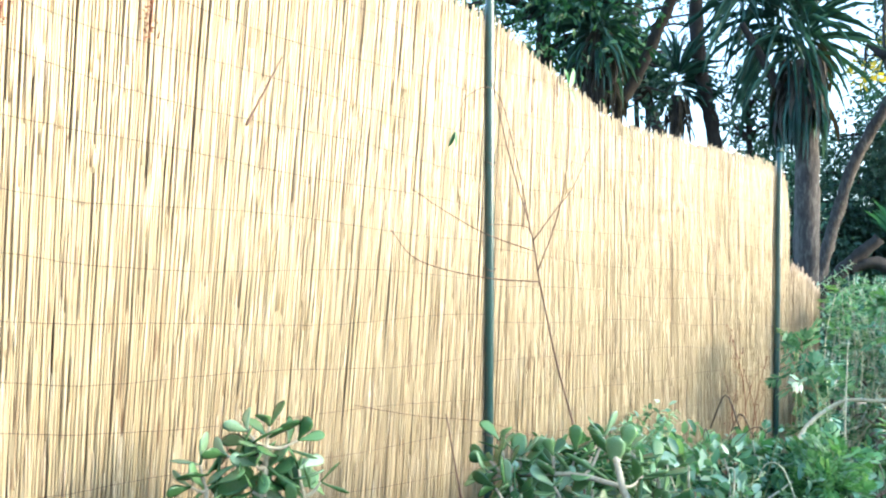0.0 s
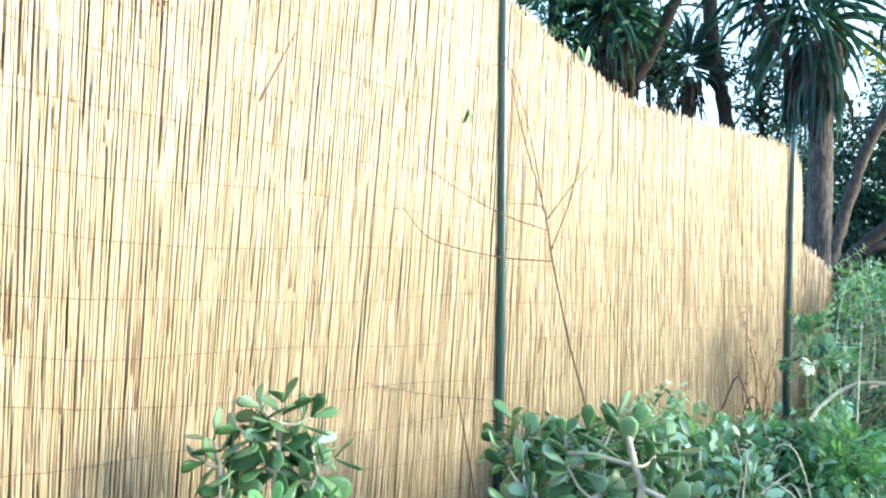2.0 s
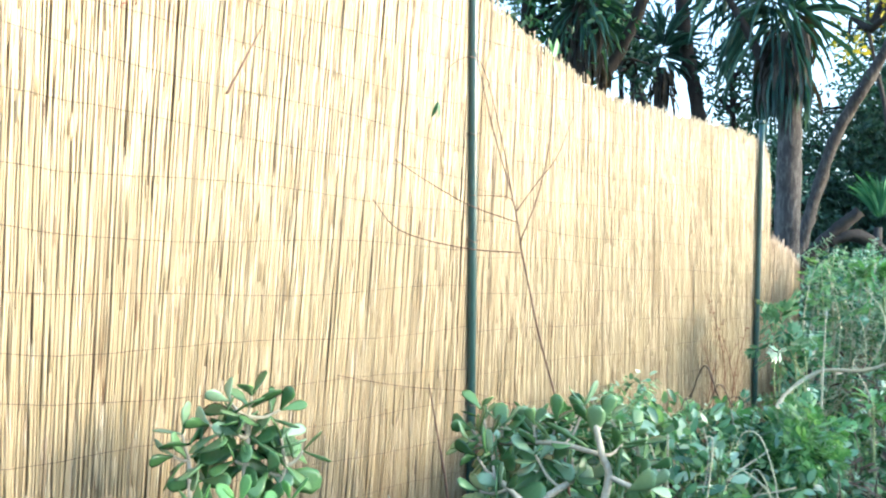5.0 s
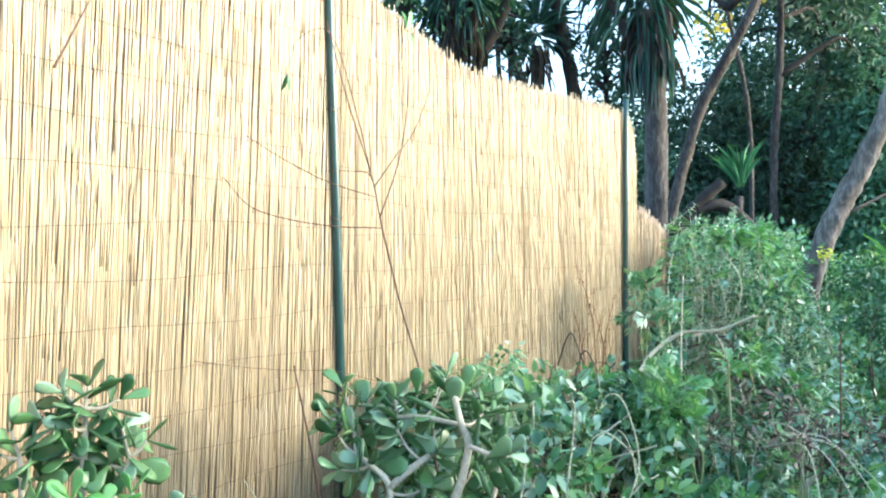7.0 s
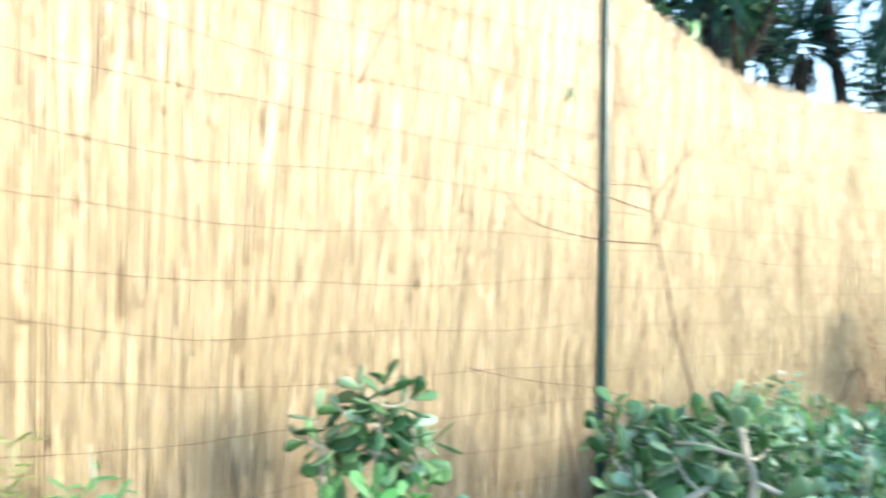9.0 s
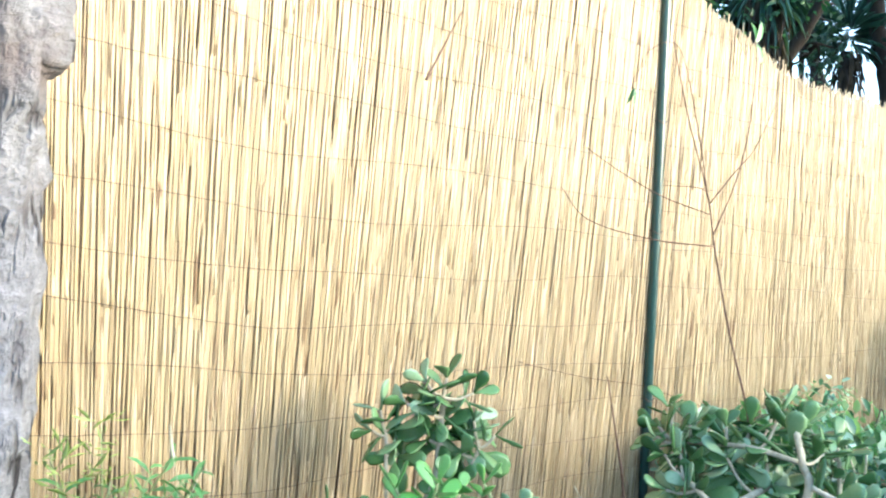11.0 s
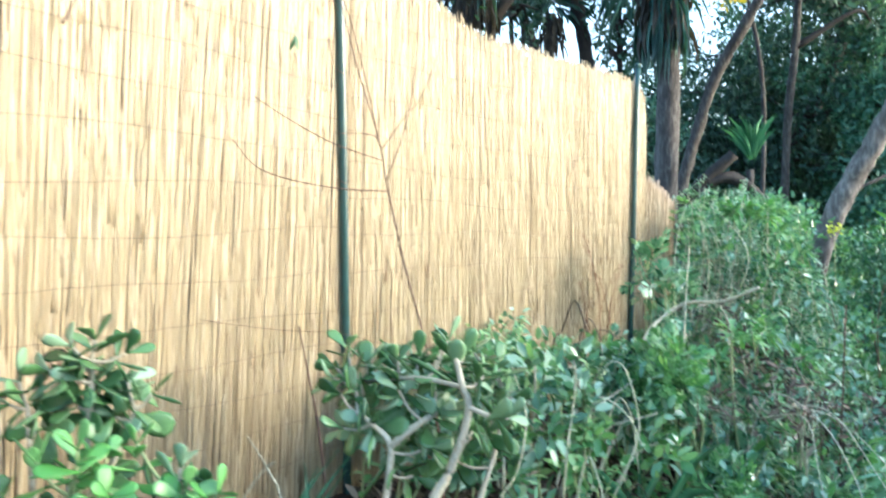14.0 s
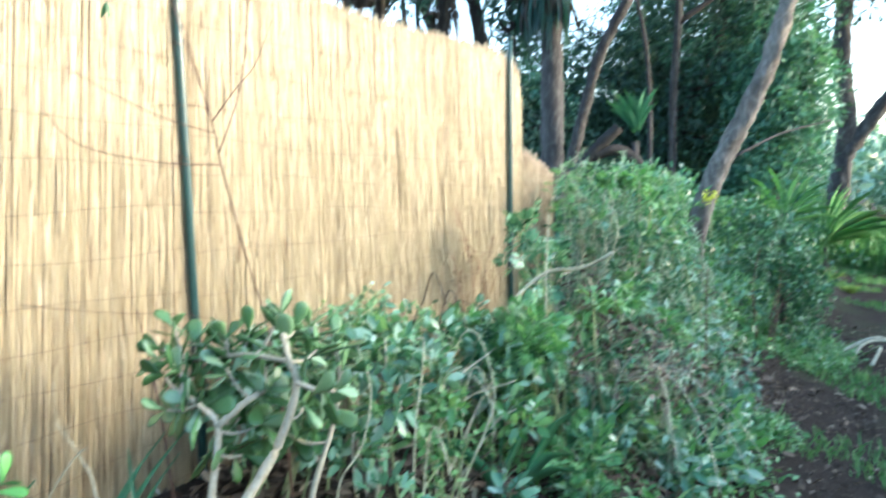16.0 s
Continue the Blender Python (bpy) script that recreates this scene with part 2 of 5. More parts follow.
YUCCA = leaf_material("yucca_leaf", [(0.0, (0.018, 0.06, 0.055)), (0.6, (0.045, 0.12, 0.105)), (1.0, (0.13, 0.25, 0.22))], 0.35, 0.15, scale=15)
YUCCA_FRESH = leaf_material("fresh_yucca_leaf", [(0.0, (0.04, 0.15, 0.08)), (1.0, (0.12, 0.3, 0.17))], 0.35, 0.3, scale=15)
YUCCA_DEAD = leaf_material("dead_yucca_leaf", [(0.0, (0.02, 0.017, 0.015)), (1.0, (0.075, 0.06, 0.045))], 0.8, 0.1, scale=15)
STRAP = leaf_material("strap_leaf", [(0.0, (0.04, 0.15, 0.075)), (1.0, (0.11, 0.27, 0.15))], 0.35, 0.2, scale=15)


def ground_material():
    m, nt, bsdf = material("soil_and_litter")
    v = coords(nt, "Object")
    big, mid, fine = noise_out(nt, v, 0.9, 4), noise_out(nt, v, 11, 5, 0.65), noise_out(nt, v, 75, 4, 0.7)
    soil = ramp(nt, mid, [(0.3, (0.008, 0.007, 0.006)), (0.5, (0.024, 0.019, 0.015)), (0.7, (0.055, 0.044, 0.034))])
    flecks = ramp(nt, fine, [(0.35, (0.014, 0.011, 0.008)), (0.55, (0.032, 0.025, 0.019)), (0.72, (0.14, 0.11, 0.085))])
    col = mix(nt, 0.5, soil, flecks)
    col = mix(nt, ramp(nt, big, [(0.5, (0, 0, 0)), (0.7, (0.45, 0.45, 0.45))]), col, (0.055, 0.085, 0.035))
    nt.links.new(col, bsdf.inputs["Base Color"])
    bsdf.inputs["Roughness"].default_value = 0.95
    bsdf.inputs["Specular IOR Level"].default_value = 0.15
    bump(nt, bsdf, mix(nt, 0.6, mid, fine), 1.0, 0.03)
    return m


GROUND = ground_material()

# ---- mesh tools ----


def mesh_from(name, verts, faces, mat, smooth=True):
    me = bpy.data.meshes.new(name)
    me.from_pydata(verts, [], faces)
    me.materials.append(mat)
    if smooth:
        me.polygons.foreach_set("use_smooth", [True] * len(me.polygons))
    me.update()
    return me


def part(name, me, parent, label="", m=None):
    ob = new(name, me)
    ob.parent = parent
    if m is not None:
        ob.matrix_basis = m
    if label:
        tagged(ob, label)
    return ob


def thing(name, label, category, at=(0, 0, 0), group="", kind=""):
    e = new(name)
    e.location = at
    e.empty_display_size = 0.05
    return tagged(e, label, category, group, kind)


def sweep(points, radii, sides=8, wobble=0.0, seed=0, cap=True):
    """Vertices and faces of a tube along points; wobble makes it knobbly."""
    pts = [Vector(p) for p in points]
    verts, faces = [], []
    up = Vector((0.31, 0.17, 0.93))
    for i, p in enumerate(pts):
        t = (pts[min(i + 1, len(pts) - 1)] - pts[max(i - 1, 0)]).normalized()
        a = t.cross(up)
        if a.length < 0.2:
            a = t.cross(Vector((1, 0, 0)))
        a.normalize()
        b = t.cross(a)
        for k in range(sides):
            ang = 2 * math.pi * k / sides
            r = radii[i]
            if wobble:
                r *= 1 + wobble * noise.noise(Vector((math.cos(ang) * 1.6 + seed, math.sin(ang) * 1.6, p.z * 4 + seed * 3.1 + i * 0.35)))
            verts.append(p + (a * math.cos(ang) + b * math.sin(ang)) * r)
    for i in range(len(pts) - 1):
        for k in range(sides):
            k2 = (k + 1) % sides
            faces.append((i * sides + k, i * sides + k2, (i + 1) * sides + k2, (i + 1) * sides + k))
    if cap:
        faces.append(tuple(range(sides))[::-1])
        faces.append(tuple(range((len(pts) - 1) * sides, len(pts) * sides)))
    return verts, faces


def curve_points(ctrl, steps=5):
    """Catmull-Rom through the control points."""
    c = [Vector(p) for p in ctrl]
    c = [c[0] * 2 - c[1]] + c + [c[-1] * 2 - c[-2]]
    out = []
    for i in range(1, len(c) - 2):
        for k in range(steps):
            t = k / steps
            p0, p1, p2, p3 = c[i - 1:i + 3]
            out.append(0.5 * ((2 * p1) + (p2 - p0) * t + (2 * p0 - 5 * p1 + 4 * p2 - p3) * t * t + (3 * p1 - p0 - 3 * p2 + p3) * t ** 3))
    out.append(c[-2])
    return out


def stem_mesh(name, ctrl, r0, r1, mat, sides=8, steps=5, wobble=0.0, seed=0):
    pts = curve_points(ctrl, steps)
    n = len(pts) - 1
    radii = [r0 + (r1 - r0) * i / n for i in range(n + 1)]
    v, f = sweep(pts, radii, sides, wobble, seed)
    return mesh_from(name, v, f, mat)


def join(pieces):
    verts, faces = [], []
    for v, f in pieces:
        k = len(verts)
        verts += list(v)
        faces += [tuple(i + k for i in q) for q in f]
    return verts, faces


# leaf outlines: (along, across, lift), then faces
LEAF_OVAL = (np.array([(0, 0, 0), (0.3, -0.42, 0.06), (0.3, 0, 0), (0.3, 0.42, 0.06), (0.7, -0.4, 0.02), (0.7, 0, -0.05), (0.7, 0.4, 0.02), (1, 0, -0.12)], float),
             [(0, 1, 2), (0, 2, 3), (1, 4, 5, 2), (2, 5, 6, 3), (4, 7, 5), (5, 7, 6)])
LEAF_SMALL = (np.array([(0, 0, 0), (0.5, -0.5, 0.1), (0.5, 0.5, 0.1), (1, 0, -0.05), (0.5, 0, -0.04)], float), [(0, 1, 4), (0, 4, 2), (1, 3, 4), (4, 3, 2)])
LEAF_BLADE = (np.array([(0, -0.35, 0), (0, 0.35, 0), (0.35, -0.5, 0.06), (0.35, 0, 0.0), (0.35, 0.5, 0.06), (0.7, -0.36, 0.02), (0.7, 0, -0.05), (0.7, 0.36, 0.02), (1, 0, -0.14)], float),
              [(0, 2, 3), (0, 3, 1), (1, 3, 4), (2, 5, 6, 3), (3, 6, 7, 4), (5, 8, 6), (6, 8, 7)])


def divided_leaf():
    """A leaf cut into narrow lobes along a midrib."""
    verts, faces = [], []
    for along, reach, way in ((0.05, 0.5, 0.0), (0.4, 0.42, 0.75), (0.4, 0.42, -0.75), (0.6, 0.36, 0.7), (0.6, 0.36, -0.7), (0.75, 0.28, 0.6), (0.75, 0.28, -0.6), (0.55, 0.5, 0.0)):
        c, q = math.cos(way), math.sin(way)
        k = len(verts)
        for d, w in ((0.0, 0.02), (0.55, 0.07), (1.0, 0.0), (0.55, -0.07)):
            verts.append((along + reach * d * c - w * q, (reach * d * q + w * c) * 1.6, -0.1 * (along + reach * d) ** 2 + (0.06 if way == 0 else 0.0)))
        faces.append((k, k + 1, k + 2, k + 3))
    return np.array(verts, float), faces


LEAF_DIVIDED = divided_leaf()


def leaves(name, base, direction, normal, length, width, mat, shape=LEAF_OVAL, droop=None):
    """Many leaves as one mesh: arrays of roots, directions, normals, lengths and widths."""
    tv, tf = shape
    n = len(base)
    d = direction / np.linalg.norm(direction, axis=1, keepdims=True)
    side = np.cross(normal, d)
    side /= np.linalg.norm(side, axis=1, keepdims=True) + 1e-9
    nor = np.cross(d, side)
    L, Wd = length[:, None, None], width[:, None, None]
    v = base[:, None, :] + d[:, None, :] * tv[None, :, 0:1] * L + side[:, None, :] * tv[None, :, 1:2] * Wd + nor[:, None, :] * tv[None, :, 2:3] * L
    if droop is not None:
        v[:, :, 2] -= droop[:, None] * tv[None, :, 0] ** 2 * length[:, None]
    k = len(tv)
    off = np.arange(n) * k
    sizes = np.array([len(f) for f in tf])
    loops = np.concatenate([np.array(f) for f in tf])
    me = bpy.data.meshes.new(name)
    me.vertices.add(n * k)
    me.vertices.foreach_set("co", v.reshape(-1).astype(np.float32))
    allloops = (off[:, None] + loops[None, :]).reshape(-1)
    me.loops.add(len(allloops))
    me.loops.foreach_set("vertex_index", allloops.astype(np.int32))
    allsizes = np.tile(sizes, n)
    me.polygons.add(len(allsizes))
    me.polygons.foreach_set("loop_start", (np.cumsum(allsizes) - allsizes).astype(np.int32))
    me.update(calc_edges=True)
    me.validate()
    me.polygons.foreach_set("use_smooth", np.ones(len(allsizes), bool))
    me.materials.append(mat)
    return me


def unit(n):
    v = rng.normal(size=(n, 3))
    return v / np.linalg.norm(v, axis=1, keepdims=True)


def clump_leaves(name, centres, radii, per, size, mat, shape=LEAF_OVAL, aspect=0.5, up=0.5, droop=0.0, flat=0.8):
    """Leaves scattered through round clumps, thicker towards the outside."""
    n = len(centres) * per
    c = np.repeat(np.array(centres, float), per, axis=0)
    r = np.repeat(np.array(radii, float), per)
    o = unit(n)
    k = rng.uniform(0.15, 1.0, n) ** 0.5
    off = o * (k * r)[:, None]
    off[:, 2] *= flat
    base = c + off
    d = o * 0.8 + unit(n) * 0.8
    d[:, 2] += rng.uniform(-0.3, 0.5, n) - droop
    nor = o * 0.5 + unit(n) * 0.6 + np.array([0, 0, up])
    length = size * rng.uniform(0.6, 1.25, n)
    return leaves(name, base, d, nor, length, length * aspect * rng.uniform(0.8, 1.2, n), mat, shape)

# ---- ground ----


def build_ground():
    near = np.concatenate([-np.geomspace(400, 9, 16), np.arange(-8, 13.01, 0.16), np.geomspace(14, 420, 16)])
    xs = ys = near
    n, k = len(xs), len(ys)
    verts = [(x, y, ground_z(x, y)) for x in xs for y in ys]
    faces = [(i * k + j, (i + 1) * k + j, (i + 1) * k + j + 1, i * k + j + 1) for i in range(n - 1) for j in range(k - 1)]
    ob = new("ground", mesh_from("ground", verts, faces, GROUND))
    tagged(ob, "brown soil path and planted bank strewn with leaf litter", "ground", kind="structure")


build_ground()

# ---- the reed fence ----
TOP_RIGHT = [(0, 2.03), (0.1, 2.0), (0.2, 1.957), (0.35, 1.937), (0.45, 1.907), (0.55, 1.882), (0.75, 1.85), (1.07, 1.86), (1.44, 1.872), (1.75, 1.88), (1.99, 1.875), (2.05, 1.85), (2.08, 1.8), (2.09, 1.74), (2.1, 1.44), (2.3, 1.4), (2.42, 1.34)]
TOP_LEFT = [(-3.2, 2.05), (-0.1, 2.045), (0.0, 2.03)]
LEAN = [(-2.5, -3.0), (-1.55, -2.6), (-1.25, -0.4), (-0.9, 2.4), (-0.5, 3.6), (-0.1, 2.0), (0.5, -1.5), (1.4, -2.5), (2.0, -0.8), (2.5, -0.5)]


REED_SHAPES = []


def reed_mesh(seed, mat):
    """A reed one metre long that wanders sideways, with a slight swelling at each node."""
    r = random.Random(seed)
    segs, sides = 28, 5
    waves = [(r.uniform(0.6, 1.0) * 0.0012 / f ** 0.4, f * r.uniform(0.8, 1.2) * 2 * math.pi, r.uniform(0, 6.3), r.uniform(0, 6.3)) for f in (1.1, 3.1, 6.3)]
    pts, radii = [], []
    for i in range(segs + 1):
        z = i / segs
        pts.append((sum(a * math.sin(f * z + p) for a, f, p, q in waves), sum(a * math.sin(f * z + q) for a, f, p, q in waves), z))
        radii.append(0.0023 * (1.06 - 0.16 * z) * (r.uniform(1.02, 1.16) if i % 5 == seed % 5 else r.uniform(0.86, 1.02)))
    v, f = sweep(pts, radii, sides)
    REED_SHAPES.append((v, f))
    return mesh_from("reed", v, f, mat)


REED_MESHES = [reed_mesh(i, REED) for i in range(28)]
BROWN_REED_MESHES = [reed_mesh(i, REED_BROWN) for i in range(4)]


def build_panel(name, label, place, u0, u1, top, bottom, pieces=REED_MESHES, near=(-9, 9)):
    r = random.Random(name)
    fence = thing(name, label, "fence", place(u0, 0, 0.45), "reed screens")
    inv = Matrix.Translation(-fence.location)
    u, back, rest = u0, [], []
    while u < u1:
        w = r.uniform(0.85, 1.12) if r.random() < 0.88 else r.uniform(0.6, 0.8)
        gap = r.uniform(-0.0003, 0.0012) + (r.uniform(0.0, 0.0013) if r.random() < 0.25 else 0.0)
        pitch = 0.0046 * w + gap * lerp_table(u, [(-0.8, 0.95), (-0.4, 0.62), (0.0, 0.32), (0.8, 0.32)])
        u += pitch * 0.5
        z0, z1 = bottom - r.uniform(0, 0.03), lerp_table(u, top) + r.gauss(0, 0.011)
        lean = lerp_table(u, LEAN) + r.gauss(0, 0.16)
        shift = math.tan(radians(lean)) * (z0 - 1.3)
        s = 0.004 * math.sin(u * 9.0) + r.uniform(-0.0025, 0.0025)
        foot = place(u + shift, s, z0)
        along = (place(1, 0) - place(0, 0)).normalized()
        m = inv @ Matrix.Translation(foot) @ Matrix.Rotation(radians(lean), 4, along.cross(Vector((0, 0, 1))) * -1) @ Matrix.Rotation(r.uniform(0, 6.28), 4, "Z") @ Matrix.Diagonal((w, w, z1 - z0, 1))
        if near[0] < u < near[1]:
            part("reed", r.choice(pieces), fence, m=m)
        else:
            v, f = r.choice(REED_SHAPES)
            rest.append(([m @ p for p in v], f))
        # back layer, coloured dark so the gaps read as shaded
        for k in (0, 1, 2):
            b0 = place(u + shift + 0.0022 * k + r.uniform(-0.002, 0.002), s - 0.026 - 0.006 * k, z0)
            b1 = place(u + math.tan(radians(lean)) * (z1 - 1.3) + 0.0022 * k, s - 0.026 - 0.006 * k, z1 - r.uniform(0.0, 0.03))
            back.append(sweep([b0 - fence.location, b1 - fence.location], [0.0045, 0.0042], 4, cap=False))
        u += pitch * 0.5
    sheaths = []
    for _ in range(int((u1 - u0) * 1250)):
        q, z, h = r.uniform(u0 + 0.01, u1 - 0.01), r.uniform(bottom, 2.0), r.uniform(0.03, 0.22)
        if z + h > lerp_table(q, top) - 0.01:
            continue
        tilt = math.tan(radians(lerp_table(q, LEAN) + r.gauss(0, 0.5)))
        d = 0.004 * math.sin(q * 9.0) + r.uniform(-0.0015, 0.002)
        line = [place(q + tilt * (z + h * k - 1.3) + r.gauss(0, 0.0005), d, z + h * k) - fence.location for k in (0, 0.3, 0.65, 1)]
        sheaths.append(sweep(line, [0.0016, r.uniform(0.0019, 0.0028), r.uniform(0.0019, 0.0027), 0.0009], 5))
    v, f = join(sheaths)
    tagged(part("reed_chaff", mesh_from("reed_chaff", v, f, REED_SHEATH), fence, "pale papery sheaths clinging to the reeds"), kind="stuff")
    if rest:
        v, f = join(rest)
        tagged(part("farther_reeds", mesh_from("farther_reeds", v, f, REED_JOINED), fence, "straw reeds farther along the screen"), kind="stuff")
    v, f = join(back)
    tagged(part("reed_layer", mesh_from("reed_layer", v, f, REED_GAP_SHADE), fence, "second layer of reeds, coloured dark as shade in the gaps"), kind="stuff")
    # binding wires, about a hand's width apart
    z = bottom + 0.06
    row = 0
    while z < 2.0:
        run, runs = [], []
        steps = int((u1 - u0) / 0.025)
        for i in range(steps + 1):
            uu = u0 + (u1 - u0) * i / steps
            zz = z + 0.012 * math.sin(uu * 2.1 + row) + 0.006 * math.sin(uu * 7 + row * 2.2) + 0.09 * max(0.0, -uu - 1.2) + r.uniform(-0.0009, 0.0009)
            ss = 0.0049 + 0.004 * math.sin(uu * 9.0) + (0.0012 if i % 2 else -0.0008)
            if zz < lerp_table(uu, top) - 0.02:
                run.append(place(uu, ss, zz) - fence.location)
        if len(run) > 4:
            wv, wf = sweep(run, [0.00055] * len(run), 4)
            part("binding_wire", mesh_from("binding_wire", wv, wf, WIRE), fence, "thin rusty binding wire")
        z += 0.1035
        row += 1
    return fence


build_panel("reed_fence", "tall straw-coloured reed screen bound with rusty wire", WL, -2.5, -0.002, TOP_LEFT, 0.4, near=(-1.4, 9))
build_panel("reed_fence", "straw-coloured reed screen with a sagging ragged top edge", W, 0.002, 2.09, TOP_RIGHT, 0.38, near=(-9, 1.5))


build_panel("reed_fence", "low brownish reed screen end piece behind the shrubs", W, 2.1, 2.48, TOP_RIGHT, 0.38, BROWN_REED_MESHES)


def fence_post(at, z0, z1, r, label, bow, tie_z, tilt=0.0):
    post = thing("fence_post", label, "post", at, "green fence posts")
    n = 14
    pts = []
    for i in range(n + 1):
        z = z0 + (z1 - z0) * i / n
        off = DU * (bow * math.sin(math.pi * i / n) - tilt * (z - 1.25))
        pts.append(Vector((off.x, off.y, z - at.z)))
    v, f = sweep(pts, [r * (1 + 0.03 * math.sin(i * 2.3)) for i in range(n + 1)], 16)
    part("tube", mesh_from("tube", v, f, POST), post)
    v, f = sweep([pts[-1] - Vector((0, 0, 0.012)), pts[-1] + Vector((0, 0, 0.004)), pts[-1] + Vector((0, 0, 0.01))], [r * 1.12, r * 1.12, r * 0.6], 16)
    part("cap", mesh_from("cap", v, f, POST), post, "moulded green plastic cap")
    for tz in tie_z:
        ring = [Vector((math.cos(a) * r * 1.12, math.sin(a) * r * 1.12, tz - at.z + 0.004 * math.sin(a * 2))) for a in np.linspace(0, 6.2, 16)]
        ring += [Vector((DS.x, DS.y, 0)) * (r * 1.3) + DU.to_3d() * 0.012 + Vector((0, 0, tz - at.z + 0.006))]
        ring = [p - DU.to_3d() * (tilt * (tz - 1.25)) for p in ring]
        v, f = sweep(ring, [0.0016] * len(ring), 5)
        part("wire_tie", mesh_from("wire_tie", v, f, WIRE), post, "twisted wire tie")
    return post


fence_post(Vector((0.128, 2.098, 0.45)), 0.3, 2.35, 0.0128, "slim dark green plastic-coated steel fence post", 0.004, (0.86, 1.32, 1.62), 0.041)
fence_post(Vector((1.482, 3.52, 0.5)), 0.3, 1.95, 0.0125, "slim dark green fence post at the end of the screen", -0.004, (0.95, 1.45))

# ---- bare climbers and twigs against the fence ----


def rooted(ctrl):
    """The same line, led down into the soil where it begins above it."""
    first = Vector(ctrl[0])
    soil = ground_z(first.x, first.y) - 0.02
    return [Vector((first.x, first.y, soil))] + list(ctrl) if first.z > soil + 0.01 else list(ctrl)


def branchy(name, label, category, mat, paths, root=True):
    """A bare stem, rooted in the soil unless it hangs on the screen or lies loose, with its branches."""
    main = rooted(paths[0][1]) if root else paths[0][1]
    first = Vector(main[0])
    t = thing(name, label, category, first)
    stem = None
    for pname, ctrl, r0, r1 in paths:
        c = [Vector(p) - first for p in (ctrl if stem else main)]
        made = part(pname, stem_mesh(pname, c, r0, r1, mat, 6, 6, 0.25, len(ctrl)), stem or t)
        stem = stem or made
    return t


sapling = branchy("bare_sapling", "thin dark sapling with two last leaves before the reed screen", "sapling", TWIG, [
    ("stem", [(0.385, 1.69, 0.38), (0.372, 1.70, 0.62), (0.352, 1.708, 0.78), (0.328, 1.720, 0.925), (0.281, 1.747, 1.098), (0.236, 1.748, 1.286), (0.213, 1.755, 1.406), (0.161, 1.760, 1.570), (0.106, 1.750, 1.774)], 0.0036, 0.0012),
    ("branch", [(0.236, 1.748, 1.286), (0.093, 1.737, 1.293), (-0.054, 1.694, 1.327), (-0.119, 1.656, 1.395)], 0.0019, 0.001),
    ("branch", [(0.220, 1.747, 1.359), (0.106, 1.712, 1.393), (0.009, 1.689, 1.441), (-0.070, 1.650, 1.487)], 0.0016, 0.0009),
    ("branch", [(0.231, 1.748, 1.312), (0.274, 1.766, 1.437), (0.297, 1.778, 1.563), (0.303, 1.784, 1.7), (0.3, 1.786, 1.772)], 0.002, 0.001),
    ("branch", [(0.219, 1.746, 1.386), (0.273, 1.764, 1.464), (0.317, 1.792, 1.524), (0.359, 1.809, 1.633)], 0.002, 0.0009),
    ("branch", [(0.212, 1.745, 1.406), (0.190, 1.726, 1.417), (0.105, 1.700, 1.416)], 0.0016, 0.0007),
    ("branch", [(0.212, 1.745, 1.399), (0.176, 1.711, 1.549), (0.118, 1.661, 1.718), (0.05, 1.62, 1.7), (0.024, 1.6, 1.625)], 0.0016, 0.0006)])
branchy("trailing_twig", "thin dry trailing twig hooked across the fence post", "twig", TWIG, [
    ("stem", [(-0.19, 1.70, 0.985), (-0.13, 1.77, 0.965), (-0.02, 1.92, 0.93), (0.118, 2.082, 0.90), (0.22, 2.12, 0.87), (0.31, 2.17, 0.83), (0.36, 2.2, 0.7), (0.37, 2.18, 0.4)], 0.0009, 0.0007)], False)
branchy("dry_stalk", "dark dry flower stalk standing against the screen", "stalk", TWIG, [
    ("stem", [(0.115, 1.81, 0.38), (0.078, 1.836, 0.679), (0.051, 1.869, 0.809), (0.022, 1.893, 0.944)], 0.0042, 0.0018)])
branchy("twig", "short broken twig caught in the reed screen", "twig", TWIG, [
    ("stem", [(-0.40, 1.427, 1.58), (-0.383, 1.448, 1.632), (-0.347, 1.49, 1.74)], 0.0032, 0.0014)], False)


def dried_bloom(at, h, n):
    t = thing("dried_flower", "rust-brown dried flower head hanging on the screen", "flower", at, "dried flowers")
    part("stalk", stem_mesh("stalk", [(0, 0, 0), (0.004, 0.003, h * 0.5), (0.0, 0.004, h)], 0.0016, 0.001, RUST, 5), t)
    pos = np.column_stack([rng.normal(0, 0.008, n), rng.normal(0, 0.008, n), rng.uniform(-0.01, h * 0.75, n)])
    part("petals", leaves("petals", pos, unit(n), unit(n), rng.uniform(0.006, 0.014, n), rng.uniform(0.003, 0.006, n), RUST, LEAF_SMALL), t)


dried_bloom(Vector((-0.545, 1.262, 1.705)), 0.11, 60)
dried_bloom(Vector((-0.71, 1.062, 1.67)), 0.09, 40)


def tip_leaves(plant, at, ways, length, mat, label):
    """The few curled leaves left at the end of a shoot."""
    n = len(ways)
    base = np.repeat(np.array([Vector(at) - plant.location]), n, axis=0)
    L = length * rng.uniform(0.85, 1.1, n)
    part("leaves", leaves("leaves", base, np.array(ways, float), np.array([(0.5, -0.8, 0.2)] * n) + unit(n) * 0.3, L, L * 0.34, mat, LEAF_OVAL, rng.uniform(-0.2, 0.3, n)), plant, label)


